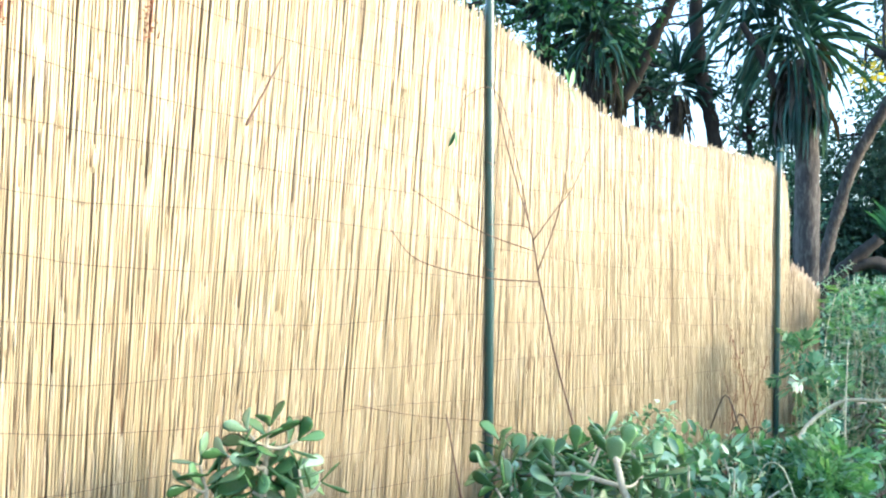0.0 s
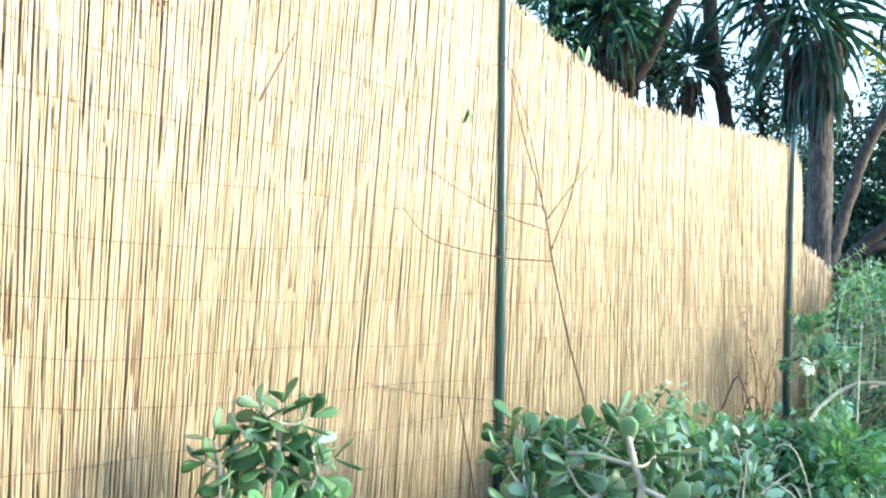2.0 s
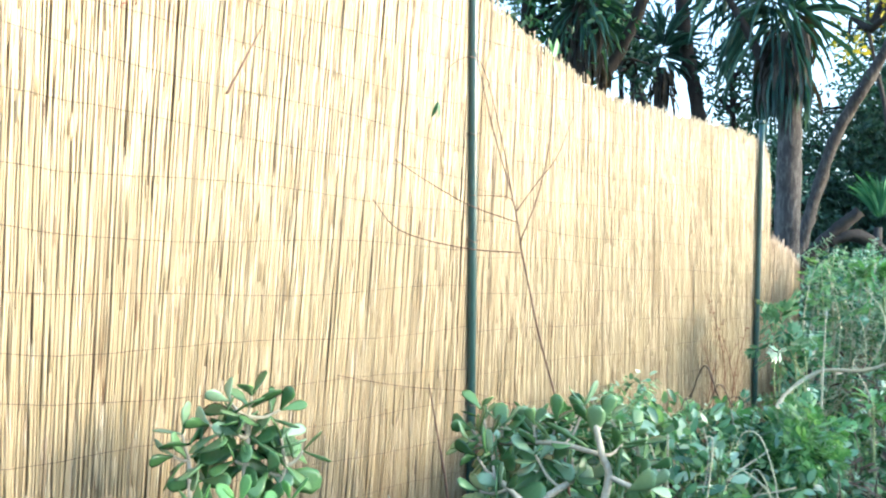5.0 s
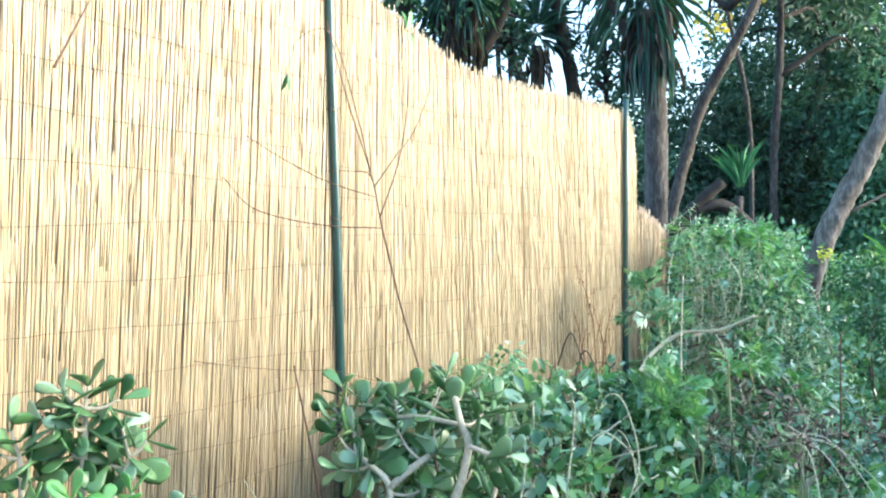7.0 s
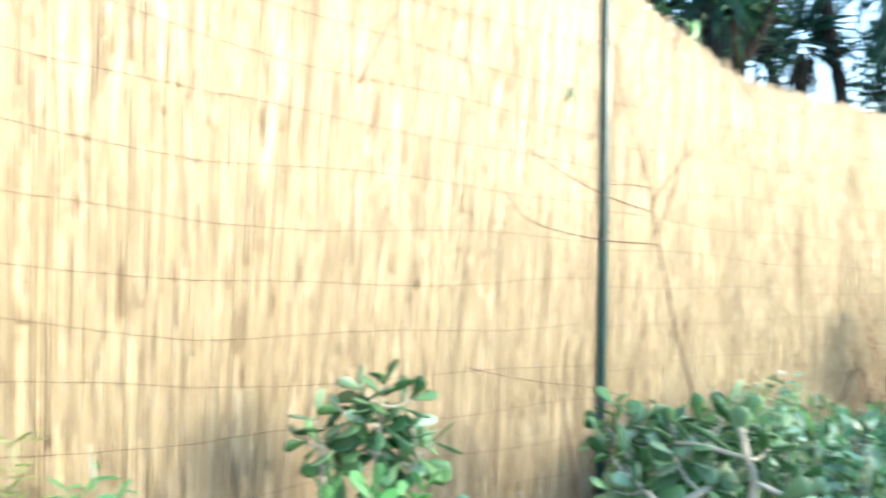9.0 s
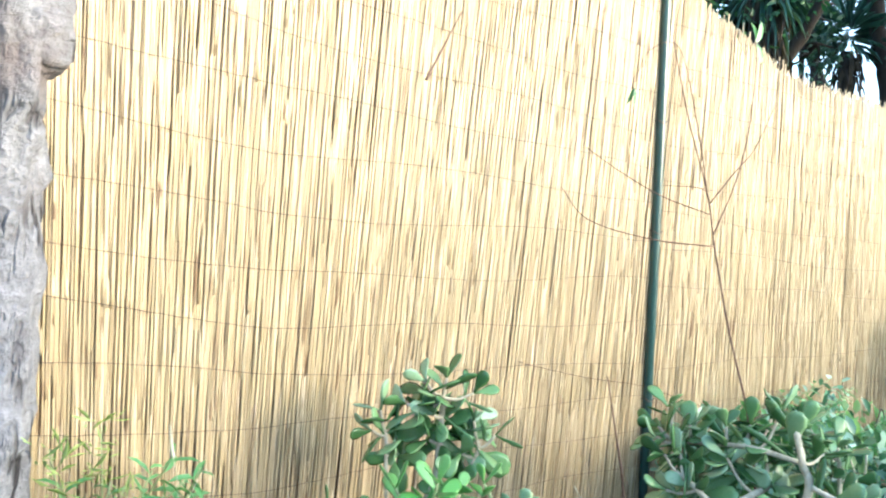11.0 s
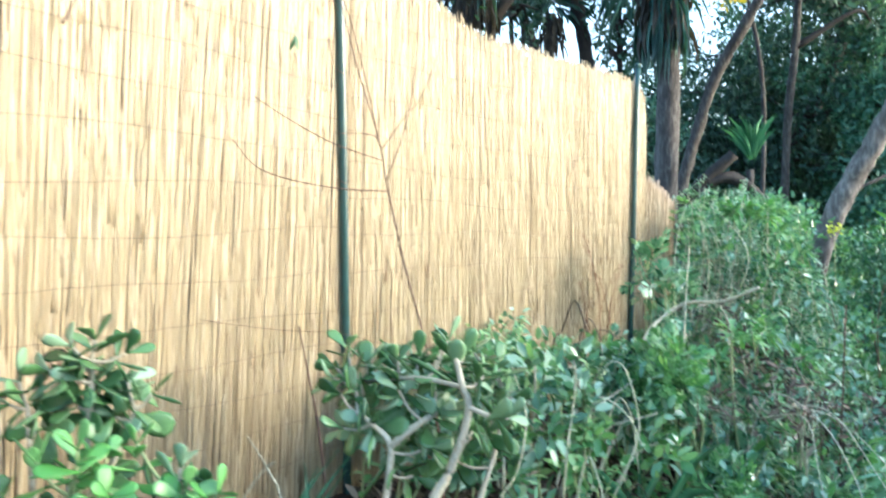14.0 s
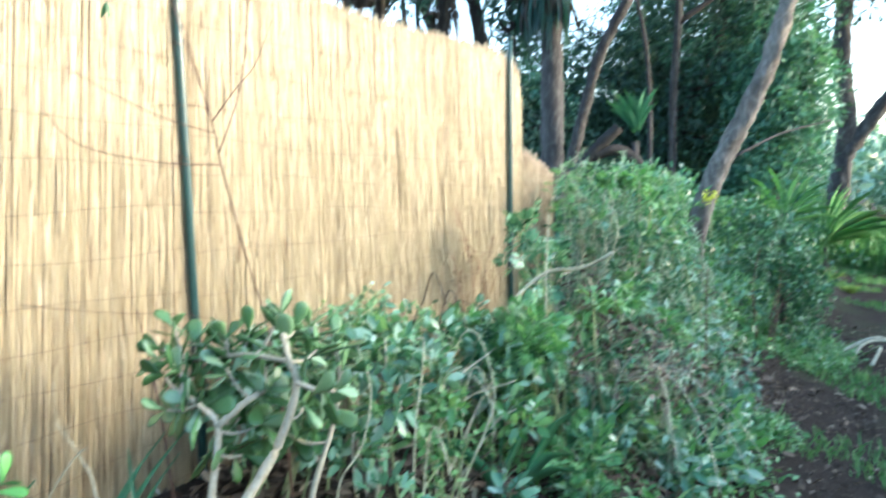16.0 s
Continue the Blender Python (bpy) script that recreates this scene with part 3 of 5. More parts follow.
tip_leaves(sapling, (0.3, 1.786, 1.765), [(-0.2, 0, 1), (0.25, 0.1, 1), (0.3, -0.2, -0.8)], 0.05, LEAF_FRESH, "yellow-green curled leaves at a shoot's tip")
tip_leaves(sapling, (0.024, 1.6, 1.615), [(-0.35, 0.05, -0.9), (0.1, 0, -1)], 0.034, LEAF_SHADE, "small dark curled leaf at a shoot's tip")

# ---- jade plants ----


def jade_leaf(mat, curl):
    rings = [(0.0, 0.07, 0.026), (0.28, 0.19, 0.028), (0.62, 0.46, 0.034), (0.86, 0.44, 0.026), (1.0, 0.16, 0.01)]
    verts, faces = [], []
    for a, w, h in rings:
        z = curl * a * a
        w *= 0.52
        verts += [(a, -w, z + 0.1 * w), (a, -w * 0.6, z + h), (a, w * 0.6, z + h), (a, w, z + 0.1 * w), (a, w * 0.6, z - h), (a, -w * 0.6, z - h)]
    for i in range(len(rings) - 1):
        for k in range(6):
            k2 = (k + 1) % 6
            faces.append((i * 6 + k, i * 6 + k2, i * 6 + 6 + k2, i * 6 + 6 + k))
    faces += [(5, 4, 3, 2, 1, 0), (24, 25, 26, 27, 28, 29)]
    return mesh_from("leaf", verts, faces, mat)


JADE_LEAVES = {JADE: [jade_leaf(JADE, c) for c in (-0.16, -0.04, 0.1)], JADE_BRIGHT: [jade_leaf(JADE_BRIGHT, c) for c in (-0.1, 0.06)]}


def rosette(plant, holder, tip, way, mat, r, pairs=4, size=0.05):
    way = Vector(way).normalized()
    a = way.cross(Vector((0.3, 0.5, 0.1))).normalized()
    b = way.cross(a)
    turn = r.uniform(0, math.pi)
    for p in range(pairs):
        back = 0.021 * p
        for side in (0, math.pi):
            ang = turn + p * math.pi / 2 + side + r.uniform(-0.3, 0.3)
            out = a * math.cos(ang) + b * math.sin(ang)
            open_ = radians(42 + 18 * p + r.uniform(-18, 18))
            d = (way * math.cos(open_) + out * math.sin(open_)).normalized()
            n = (way * math.sin(open_) - out * math.cos(open_)).normalized()
            n = (n + Vector((r.gauss(0, 0.25), r.gauss(0, 0.25), r.gauss(0, 0.25)))).normalized()
            s = n.cross(d).normalized()
            n = d.cross(s)
            L = size * (0.66 + 0.12 * p) * r.uniform(0.85, 1.15)
            m = Matrix((d, s, n)).transposed().to_4x4()
            m.translation = tip - way * back - plant.location
            part("leaf", r.choice(JADE_LEAVES[mat]), holder, m=m @ Matrix.Diagonal((L, L * r.uniform(0.9, 1.1), L, 1)))


def jade_plant(label, at, stems, tips, seed, size=0.05):
    """stems: (points, r0, r1); tips: (place, direction, young?)."""
    r = random.Random(seed)
    plant = thing("jade_plant", label, "succulent", at, "jade plants")
    axis = []
    for ctrl, r0, r1 in stems:
        c = [Vector(p) - plant.location for p in (rooted(ctrl) if ctrl[0][2] < 0.5 else ctrl)]
        axis += curve_points(ctrl, 6)
        holder = part("stem", stem_mesh("stem", c, r0 * 0.88, r1 * 0.88, JADE_STEM, 9, 6, 0.3, seed), plant)
    for tip, way, young in tips:
        tip = Vector(tip)
        below = [p for p in axis if p.z < tip.z + 0.01] or axis
        near = min(below, key=lambda p: (p - tip).length)
        gap = tip - near
        if gap.length > 0.012:
            mid = near + gap * 0.5 + Vector((0, 0, -0.12 * gap.length))
            c = [near - plant.location, mid - plant.location, tip - plant.location]
            holder = part("shoot", stem_mesh("shoot", c, 0.0036, 0.0026, GREEN_STEM if young else JADE_STEM, 6), plant)
        w = Vector(way) + gap.normalized() * 0.5 if gap.length > 0.01 else Vector(way)
        rosette(plant, holder, tip, w, JADE_BRIGHT if young else JADE, r, r.choice((3, 4, 4)), size)
    return plant


young = jade_plant("young jade plant with fleshy green leaves before the screen", Vector((-0.32, 1.12, 0.45)), [
    ([(-0.32, 1.12, 0.44), (-0.315, 1.12, 0.6), (-0.309, 1.126, 0.789), (-0.290, 1.151, 0.862), (-0.289, 1.169, 0.936), (-0.291, 1.181, 1.0)], 0.011, 0.005),
    ([(-0.315, 1.12, 0.62), (-0.36, 1.13, 0.76), (-0.372, 1.14, 0.86), (-0.38, 1.15, 0.93)], 0.007, 0.004),
    ([(-0.309, 1.126, 0.75), (-0.25, 1.15, 0.84), (-0.22, 1.175, 0.92)], 0.006, 0.004)], [
    ((-0.323, 1.180, 1.025), (-0.2, 0, 1), 0), ((-0.288, 1.187, 1.035), (0.1, 0, 1), 0), ((-0.239, 1.190, 1.012), (0.5, 0, 0.8), 0), ((-0.395, 1.156, 0.972), (-0.7, 0, 0.6), 0),
    ((-0.405, 1.146, 0.937), (-0.9, -0.2, 0.1), 0), ((-0.353, 1.168, 0.985), (-0.4, -0.3, 0.8), 0), ((-0.234, 1.183, 0.965), (0.7, -0.2, 0.5), 0), ((-0.195, 1.182, 0.945), (0.9, 0, 0.25), 0),
    ((-0.307, 1.160, 0.93), (0.1, -0.9, 0.3), 0), ((-0.25, 1.165, 0.912), (0.5, -0.6, 0.1), 0), ((-0.361, 1.140, 0.894), (-0.5, -0.6, 0.1), 0),
    ((-0.30, 1.15, 0.975), (-0.1, -0.7, 0.7), 0), ((-0.26, 1.15, 0.865), (0.3, -0.7, 0.4), 0)], 3, 0.078)
young.location += Vector((0.014, 0.006, -0.02))

jade_plant("low jade shoots with bright young leaves", Vector((-0.25, 1.04, 0.45)), [
    ([(-0.25, 1.04, 0.43), (-0.262, 1.055, 0.62), (-0.277, 1.08, 0.79)], 0.008, 0.004),
    ([(-0.25, 1.04, 0.45), (-0.34, 1.045, 0.62), (-0.40, 1.05, 0.76)], 0.007, 0.004),
    ([(-0.25, 1.04, 0.45), (-0.18, 1.06, 0.64), (-0.12, 1.09, 0.79)], 0.007, 0.004)], [
    ((-0.43, 1.050, 0.80), (-0.5, 0, 1), 0), ((-0.327, 1.080, 0.845), (-0.1, 0, 1), 1), ((-0.277, 1.085, 0.825), (0.1, -0.5, 1), 1), ((-0.225, 1.094, 0.845), (0.1, 0, 1), 1),
    ((-0.185, 1.10, 0.865), (0.4, 0, 1), 1), ((-0.119, 1.105, 0.825), (0.3, 0, 1), 0), ((-0.098, 1.10, 0.80), (0.8, 0, 0.6), 0), ((-0.372, 1.055, 0.795), (-0.2, -0.4, 0.8), 0),
    ((-0.248, 1.020, 0.88), (0, -0.3, 1), 1), ((-0.202, 1.015, 0.81), (0.3, -0.5, 0.7), 1), ((-0.053, 1.052, 0.80), (0.6, -0.2, 0.8), 1), ((-0.10, 1.045, 0.81), (0.2, -0.4, 0.9), 1),
    ((-0.21, 1.03, 0.76), (0.1, -0.8, 0.4), 1), ((-0.30, 1.03, 0.77), (-0.2, -0.8, 0.4), 0), ((-0.14, 1.04, 0.74), (0.3, -0.8, 0.3), 1)], 5, 0.068)

jade_plant("old jade plant with thick pale woody stems", Vector((0.24, 1.36, 0.45)), [
    ([(0.205, 1.35, 0.42), (0.21, 1.36, 0.54), (0.215, 1.367, 0.622), (0.224, 1.391, 0.690), (0.230, 1.414, 0.766), (0.199, 1.422, 0.805), (0.165, 1.43, 0.83)], 0.0125, 0.006),
    ([(0.230, 1.414, 0.766), (0.279, 1.406, 0.809), (0.323, 1.431, 0.829)], 0.009, 0.006),
    ([(0.20, 1.30, 0.42), (0.23, 1.30, 0.55), (0.271, 1.310, 0.633), (0.319, 1.334, 0.701), (0.352, 1.351, 0.758), (0.381, 1.373, 0.849), (0.369, 1.382, 0.892), (0.357, 1.393, 0.945)], 0.0155, 0.007),
    ([(0.369, 1.402, 0.889), (0.291, 1.445, 0.898), (0.212, 1.501, 0.885), (0.165, 1.536, 0.874)], 0.006, 0.0035),
    ([(0.380, 1.350, 0.858), (0.416, 1.330, 0.846), (0.448, 1.326, 0.843)], 0.006, 0.004),
    ([(0.39, 1.45, 0.42), (0.40, 1.46, 0.53), (0.421, 1.474, 0.623), (0.454, 1.498, 0.709), (0.476, 1.520, 0.799), (0.476, 1.535, 0.87)], 0.0085, 0.005)], [
    ((0.119, 1.52, 0.905), (-0.8, 0, 0.4), 0), ((0.115, 1.51, 0.885), (-0.9, -0.1, 0.1), 0), ((0.130, 1.45, 0.865), (-0.8, -0.3, -0.1), 0), ((0.141, 1.56, 0.94), (-0.4, 0, 0.9), 0),
    ((0.183, 1.52, 0.915), (-0.3, -0.4, 0.8), 0), ((0.161, 1.46, 0.868), (-0.5, -0.6, 0.2), 0), ((0.248, 1.49, 0.925), (-0.2, -0.2, 1), 0), ((0.292, 1.48, 0.935), (0, 0, 1), 0),
    ((0.352, 1.50, 0.965), (0.05, 0, 1), 0), ((0.385, 1.47, 0.94), (0.4, 0, 0.9), 0), ((0.135, 1.433, 0.80), (-0.9, -0.2, 0.2), 0), ((0.185, 1.43, 0.812), (-0.4, -0.7, 0.5), 0),
    ((0.247, 1.45, 0.873), (-0.2, -0.8, 0.3), 0), ((0.310, 1.432, 0.76), (0.2, -0.8, 0.1), 0), ((0.276, 1.40, 0.71), (0.2, -0.6, -0.2), 0), ((0.452, 1.34, 0.84), (0.8, -0.4, 0.2), 0),
    ((0.426, 1.462, 0.897), (0.5, -0.3, 0.8), 0), ((0.324, 1.46, 0.868), (0, -0.6, 0.7), 0), ((0.399, 1.437, 0.79), (0.3, -0.8, 0.1), 0), ((0.33, 1.44, 0.83), (0.1, -0.7, 0.5), 0),
    ((0.47, 1.53, 0.90), (0.3, -0.3, 0.9), 0), ((0.50, 1.52, 0.84), (0.8, -0.3, 0.3), 0), ((0.44, 1.5, 0.77), (0.1, -0.9, 0.1), 0), ((0.35, 1.55, 0.95), (0.1, 0.1, 1), 0),
    ((0.25, 1.55, 0.92), (-0.2, 0.2, 1), 0), ((0.42, 1.56, 0.93), (0.3, 0.1, 1), 0), ((0.2, 1.5, 0.8), (-0.2, -0.6, 0.4), 0), ((0.28, 1.5, 0.77), (0, -0.7, 0.2), 0), ((0.36, 1.5, 0.72), (0.2, -0.7, 0.2), 0)], 9, 0.084)

# ---- the shrubs along the bank ----


def shrub(label, category, base, clumps, groups, stems, stem_mat, seed, name="shrub", group="bank shrubs"):
    """clumps: (centre, radius); groups: (share of clumps' leaves, size, material, shape, aspect)."""
    r = random.Random(seed)
    bush = thing(name, label, category, base, group)
    o = np.array(base)
    c = np.array([k[0] for k in clumps]) - o
    rad = [k[1] for k in clumps]
    total = sum(g[1] for g in groups)
    kind = [r.choices(range(len(groups)), [g[1] for g in groups])[0] for _ in clumps]
    for k, (pname, per, size, mat, shape, aspect, up) in enumerate(groups):
        own = [i for i in range(len(clumps)) if kind[i] == k]
        rest = [i for i in range(len(clumps)) if kind[i] != k]
        meshes = [(own, int(total * 0.85)), (rest, max(2, int(per * 0.15)))]
        for ids, count in meshes:
            if ids:
                part(pname, clump_leaves(pname, c[ids], [rad[i] for i in ids], count, size, mat, shape, aspect, up), bush)
    picked = r.sample(range(len(clumps)), min(stems, len(clumps)))
    for i in picked:
        tip = Vector(c[i]) + Vector((0, 0, rad[i] * 0.5))
        foot = Vector((tip.x * 0.45 + r.uniform(-0.06, 0.06), tip.y * 0.45 + r.uniform(-0.06, 0.06), 0))
        gz = ground_z(base[0] + foot.x, base[1] + foot.y) - base[2] - 0.03
        foot.z = gz
        mid = foot.lerp(tip, 0.5) + Vector((r.uniform(-0.08, 0.08), r.uniform(-0.08, 0.08), 0.08))
        part("stem", stem_mesh("stem", [foot, mid, tip], r.uniform(0.0035, 0.0065), 0.002, stem_mat, 6, 6, 0.2, seed + i), bush)
    return bush


def mound(u0, u1, s0, s1, top, n, rad, seed, fill=0.5, gaps=0.0):
    """Clump centres under a height profile top(u, s)."""
    r = random.Random(seed)
    out = []
    while len(out) < n:
        u, s = r.uniform(u0, u1), r.uniform(s0, s1)
        p = W(u, s)
        g, t = ground_z(p.x, p.y), top(u, s)
        if t < g + 0.05:
            continue
        if noise.noise(Vector((u * 3.1 + seed, s * 4.3, seed * 0.7))) < gaps * r.uniform(0.2, 1.0) - 0.3:
            continue
        q = rad * r.uniform(0.7, 1.25)
        z = t - q * 0.7 - (t - g) * fill * r.random() ** 1.6
        out.append(((p.x, p.y, max(z, g + q * 0.3)), q))
    return out


def bank_top(u, s):
    v = u + 2.35 * (s - 0.45) - 0.17
    crest = lerp_table(v, [(-0.6, 0.9), (-0.1, 0.92), (0.2, 0.94), (0.47, 0.93), (0.68, 0.91), (0.85, 0.86), (1.0, 0.88), (1.12, 1.0), (1.26, 1.18), (1.4, 1.3), (1.65, 1.34), (2.2, 1.38), (3.0, 1.48), (3.8, 1.36), (5.5, 1.28), (7.5, 0.95), (12, 1.2)])
    crest = min(crest, lerp_table(u, [(0.4, 1.2), (0.85, 0.94), (1.1, 0.82), (1.5, 0.8), (1.9, 0.94), (2.2, 1.28), (2.5, 1.6)]))
    if v > 1.0:
        crest += 0.13 * min(1.0, v - 1.0) * (noise.noise(Vector((u * 4.3, s * 5.1, 7.7))) - 0.25)
    crest -= 0.4 * lerp_table(u, [(0.8, 0.0), (1.1, 1.0), (2.1, 1.0), (2.4, 0.0)]) * max(0.0, min(1.0, (0.75 - s) / 0.4))
    width = lerp_table(u, [(-0.4, 0.8), (0.5, 1.0), (1.2, 1.15), (2.4, 1.12), (3.5, 0.92), (5, 0.78), (9, 0.5), (12, 0.4)])
    k = s / width
    if k > 1:
        return 0.0
    dip = 0.55 * math.exp(-((u - 3.12) / 0.3) ** 2 - ((s - 0.76) / 0.24) ** 2)      # bare strip of bank
    dip += 0.3 * math.exp(-((u - 2.02) / 0.17) ** 2 - ((s - 0.64) / 0.15) ** 2)      # brown hollow
    return min(crest, 1.5 * (1 - max(0.0, k - 0.25) ** 1.4 * 1.5)) - dip


b = W(0.25, 0.45)
shrub("spreading succulent shrub with small fleshy leaves and arching bare stems", "shrub", (b.x, b.y, 0.45), mound(-0.1, 0.95, 0.08, 0.85, lambda u, s_: bank_top(u, s_) - 0.05, 56, 0.07, 21, 0.5),
      [("foliage", 28, 0.05, LEAF_MID, LEAF_OVAL, 0.52, 0.5), ("grey_foliage", 14, 0.05, LEAF_GREY, LEAF_OVAL, 0.5, 0.5), ("light_foliage", 10, 0.048, LEAF_FRESH, LEAF_OVAL, 0.5, 0.5)], 15, DRY, 31)
b = W(1.15, 0.6)
shrub("green shrub with finely divided leaves at the fence post", "shrub", (b.x, b.y, 0.4), mound(0.7, 1.75, 0.3, 0.9, lambda u, s_: bank_top(u, s_) - 0.07, 34, 0.09, 22, 0.8, 0.5),
      [("foliage", 26, 0.08, LEAF_MID, LEAF_DIVIDED, 0.5, 0.5), ("light_foliage", 22, 0.09, LEAF_FRESH, LEAF_DIVIDED, 0.5, 0.5)], 24, DRY, 32)
b = W(2.0, 0.75)
shrub("sprawling grey-green shrub covering the bank beside the path", "shrub", (b.x, b.y, 0.3), mound(0.7, 2.9, 0.5, 1.25, lambda u, s_: bank_top(u, s_) - 0.06, 44, 0.08, 23, 0.4, 0.9),
      [("foliage", 26, 0.045, LEAF_MID, LEAF_OVAL, 0.42, 0.6), ("grey_foliage", 30, 0.042, LEAF_GREY, LEAF_OVAL, 0.42, 0.6), ("light_foliage", 12, 0.045, LEAF_FRESH, LEAF_OVAL, 0.5, 0.6)], 24, DRY, 33)
b = W(2.6, 0.35)
shrub("tall leafy shrub with silvery-green tips behind the screen's end", "shrub", (b.x, b.y, 0.45), mound(1.7, 3.6, 0.0, 0.75, lambda u, s_: bank_top(u, s_) - 0.09, 104, 0.08, 24, 0.8, 0.3),
      [("foliage", 34, 0.036, LEAF_GREY, LEAF_OVAL, 0.4, 0.5), ("green_foliage", 26, 0.038, LEAF_MID, LEAF_OVAL, 0.4, 0.5), ("divided_foliage", 14, 0.055, LEAF_MID, LEAF_DIVIDED, 0.5, 0.5)], 20, DRY, 34)
b = W(1.75, 0.8)
shrub("withered brown shrub with curled dead leaves on the bank", "shrub", (b.x, b.y, 0.3), mound(1.25, 2.3, 0.6, 1.0, lambda u, s_: bank_top(u, s_) - 0.04, 12, 0.08, 27, 0.5),
      [("dead_leaves", 20, 0.045, LITTER, LEAF_OVAL, 0.35, 0.3), ("grey_foliage", 9, 0.045, LEAF_GREY, LEAF_OVAL, 0.4, 0.5)], 20, DRY, 37)
b = W(1.2, 1.05)
shrub("low broad-leaved plants at the foot of the bank", "shrub", (b.x, b.y, 0.12), mound(0.75, 2.3, 0.72, 1.08, lambda u, s_: ground_z(*W(u, s_).xy) + 0.17, 46, 0.085, 28, 0.8, 0.6),
      [("foliage", 10, 0.085, LEAF_MID, LEAF_OVAL, 0.36, 0.7), ("light_foliage", 7, 0.075, LEAF_FRESH, LEAF_OVAL, 0.4, 0.7), ("grey_foliage", 6, 0.07, LEAF_GREY, LEAF_OVAL, 0.42, 0.7)], 8, GREEN_STEM, 38)
hollow = random.Random(71)
b = W(1.6, 0.85)
shrub("brown withered leaves and bare twigs in a hollow of the shrubs", "shrub", (b.x, b.y, 0.3), [((x + hollow.gauss(0, 0.07), y + hollow.gauss(0, 0.05), z + hollow.gauss(0, 0.05)), 0.07) for x, y, z in ((1.47, 2.47, 0.8), (1.56, 2.4, 0.72), (1.28, 2.3, 0.62), (1.5, 2.2, 0.6), (1.7, 2.45, 0.65), (1.85, 2.4, 0.5)) for _ in range(4)],
      [("dead_leaves", 24, 0.04, LITTER, LEAF_OVAL, 0.3, 0.2)], 16, DRY, 39)
b = W(1.0, 0.75)
shrub("fresh green plant with ferny divided leaves", "shrub", (b.x, b.y, 0.35), [((1.13 + hollow.gauss(0, 0.035), 2.2 + hollow.gauss(0, 0.035), 0.76 + hollow.gauss(0, 0.05)), 0.06) for _ in range(10)],
      [("leaves", 34, 0.085, LEAF_FRESH, LEAF_DIVIDED, 0.5, 0.6)], 8, GREEN_STEM, 40)
b = W(1.6, 0.4)
shrub("sparse green plant with broad cut leaves at the post", "shrub", (b.x, b.y, 0.45), [((1.41 + hollow.gauss(0, 0.06), 3.02 + hollow.gauss(0, 0.1), hollow.uniform(0.72, 1.08)), 0.06) for _ in range(12)],
      [("leaves", 9, 0.12, LEAF_MID, LEAF_DIVIDED, 0.65, 0.6)], 9, GREEN_STEM, 43)
b = W(3.9, 0.75)
shrub("dark green rounded shrub at the path's edge", "shrub", (b.x, b.y, 0.1), [((x + hollow.gauss(0, 0.12), y + hollow.gauss(0, 0.12), z + hollow.gauss(0, 0.1)), 0.13) for x, y, z in ((4.05, 5.05, 0.8), (4.2, 4.96, 0.62), (3.65, 4.77, 0.8), (4.0, 4.82, 0.4), (4.3, 5.3, 0.6), (3.8, 5.0, 0.95)) for _ in range(11)],
      [("foliage", 50, 0.045, LEAF_SHADE, LEAF_OVAL, 0.45, 0.5), ("light_foliage", 24, 0.045, LEAF_MID, LEAF_OVAL, 0.45, 0.5)], 10, TWIG, 41)
b = W(4.0, 0.3)
shrub("dense dark green shrub on the bank", "shrub", (b.x, b.y, 0.4), mound(3.2, 5.4, -0.5, 0.95, bank_top, 110, 0.16, 25, 0.8),
      [("foliage", 50, 0.052, LEAF_MID, LEAF_OVAL, 0.45, 0.5), ("light_foliage", 18, 0.052, LEAF_FRESH, LEAF_OVAL, 0.45, 0.5)], 14, TWIG, 35)
b = W(7.0, 0.1)
shrub("low green shrubbery beside the bend of the path", "shrub", (b.x, b.y, 0.4), mound(5.2, 9.5, -1.2, 0.6, bank_top, 130, 0.22, 26, 0.85),
      [("foliage", 70, 0.06, LEAF_MID, LEAF_OVAL, 0.45, 0.5), ("light_foliage", 40, 0.06, LEAF_FRESH, LEAF_OVAL, 0.45, 0.5)], 10, TWIG, 36)


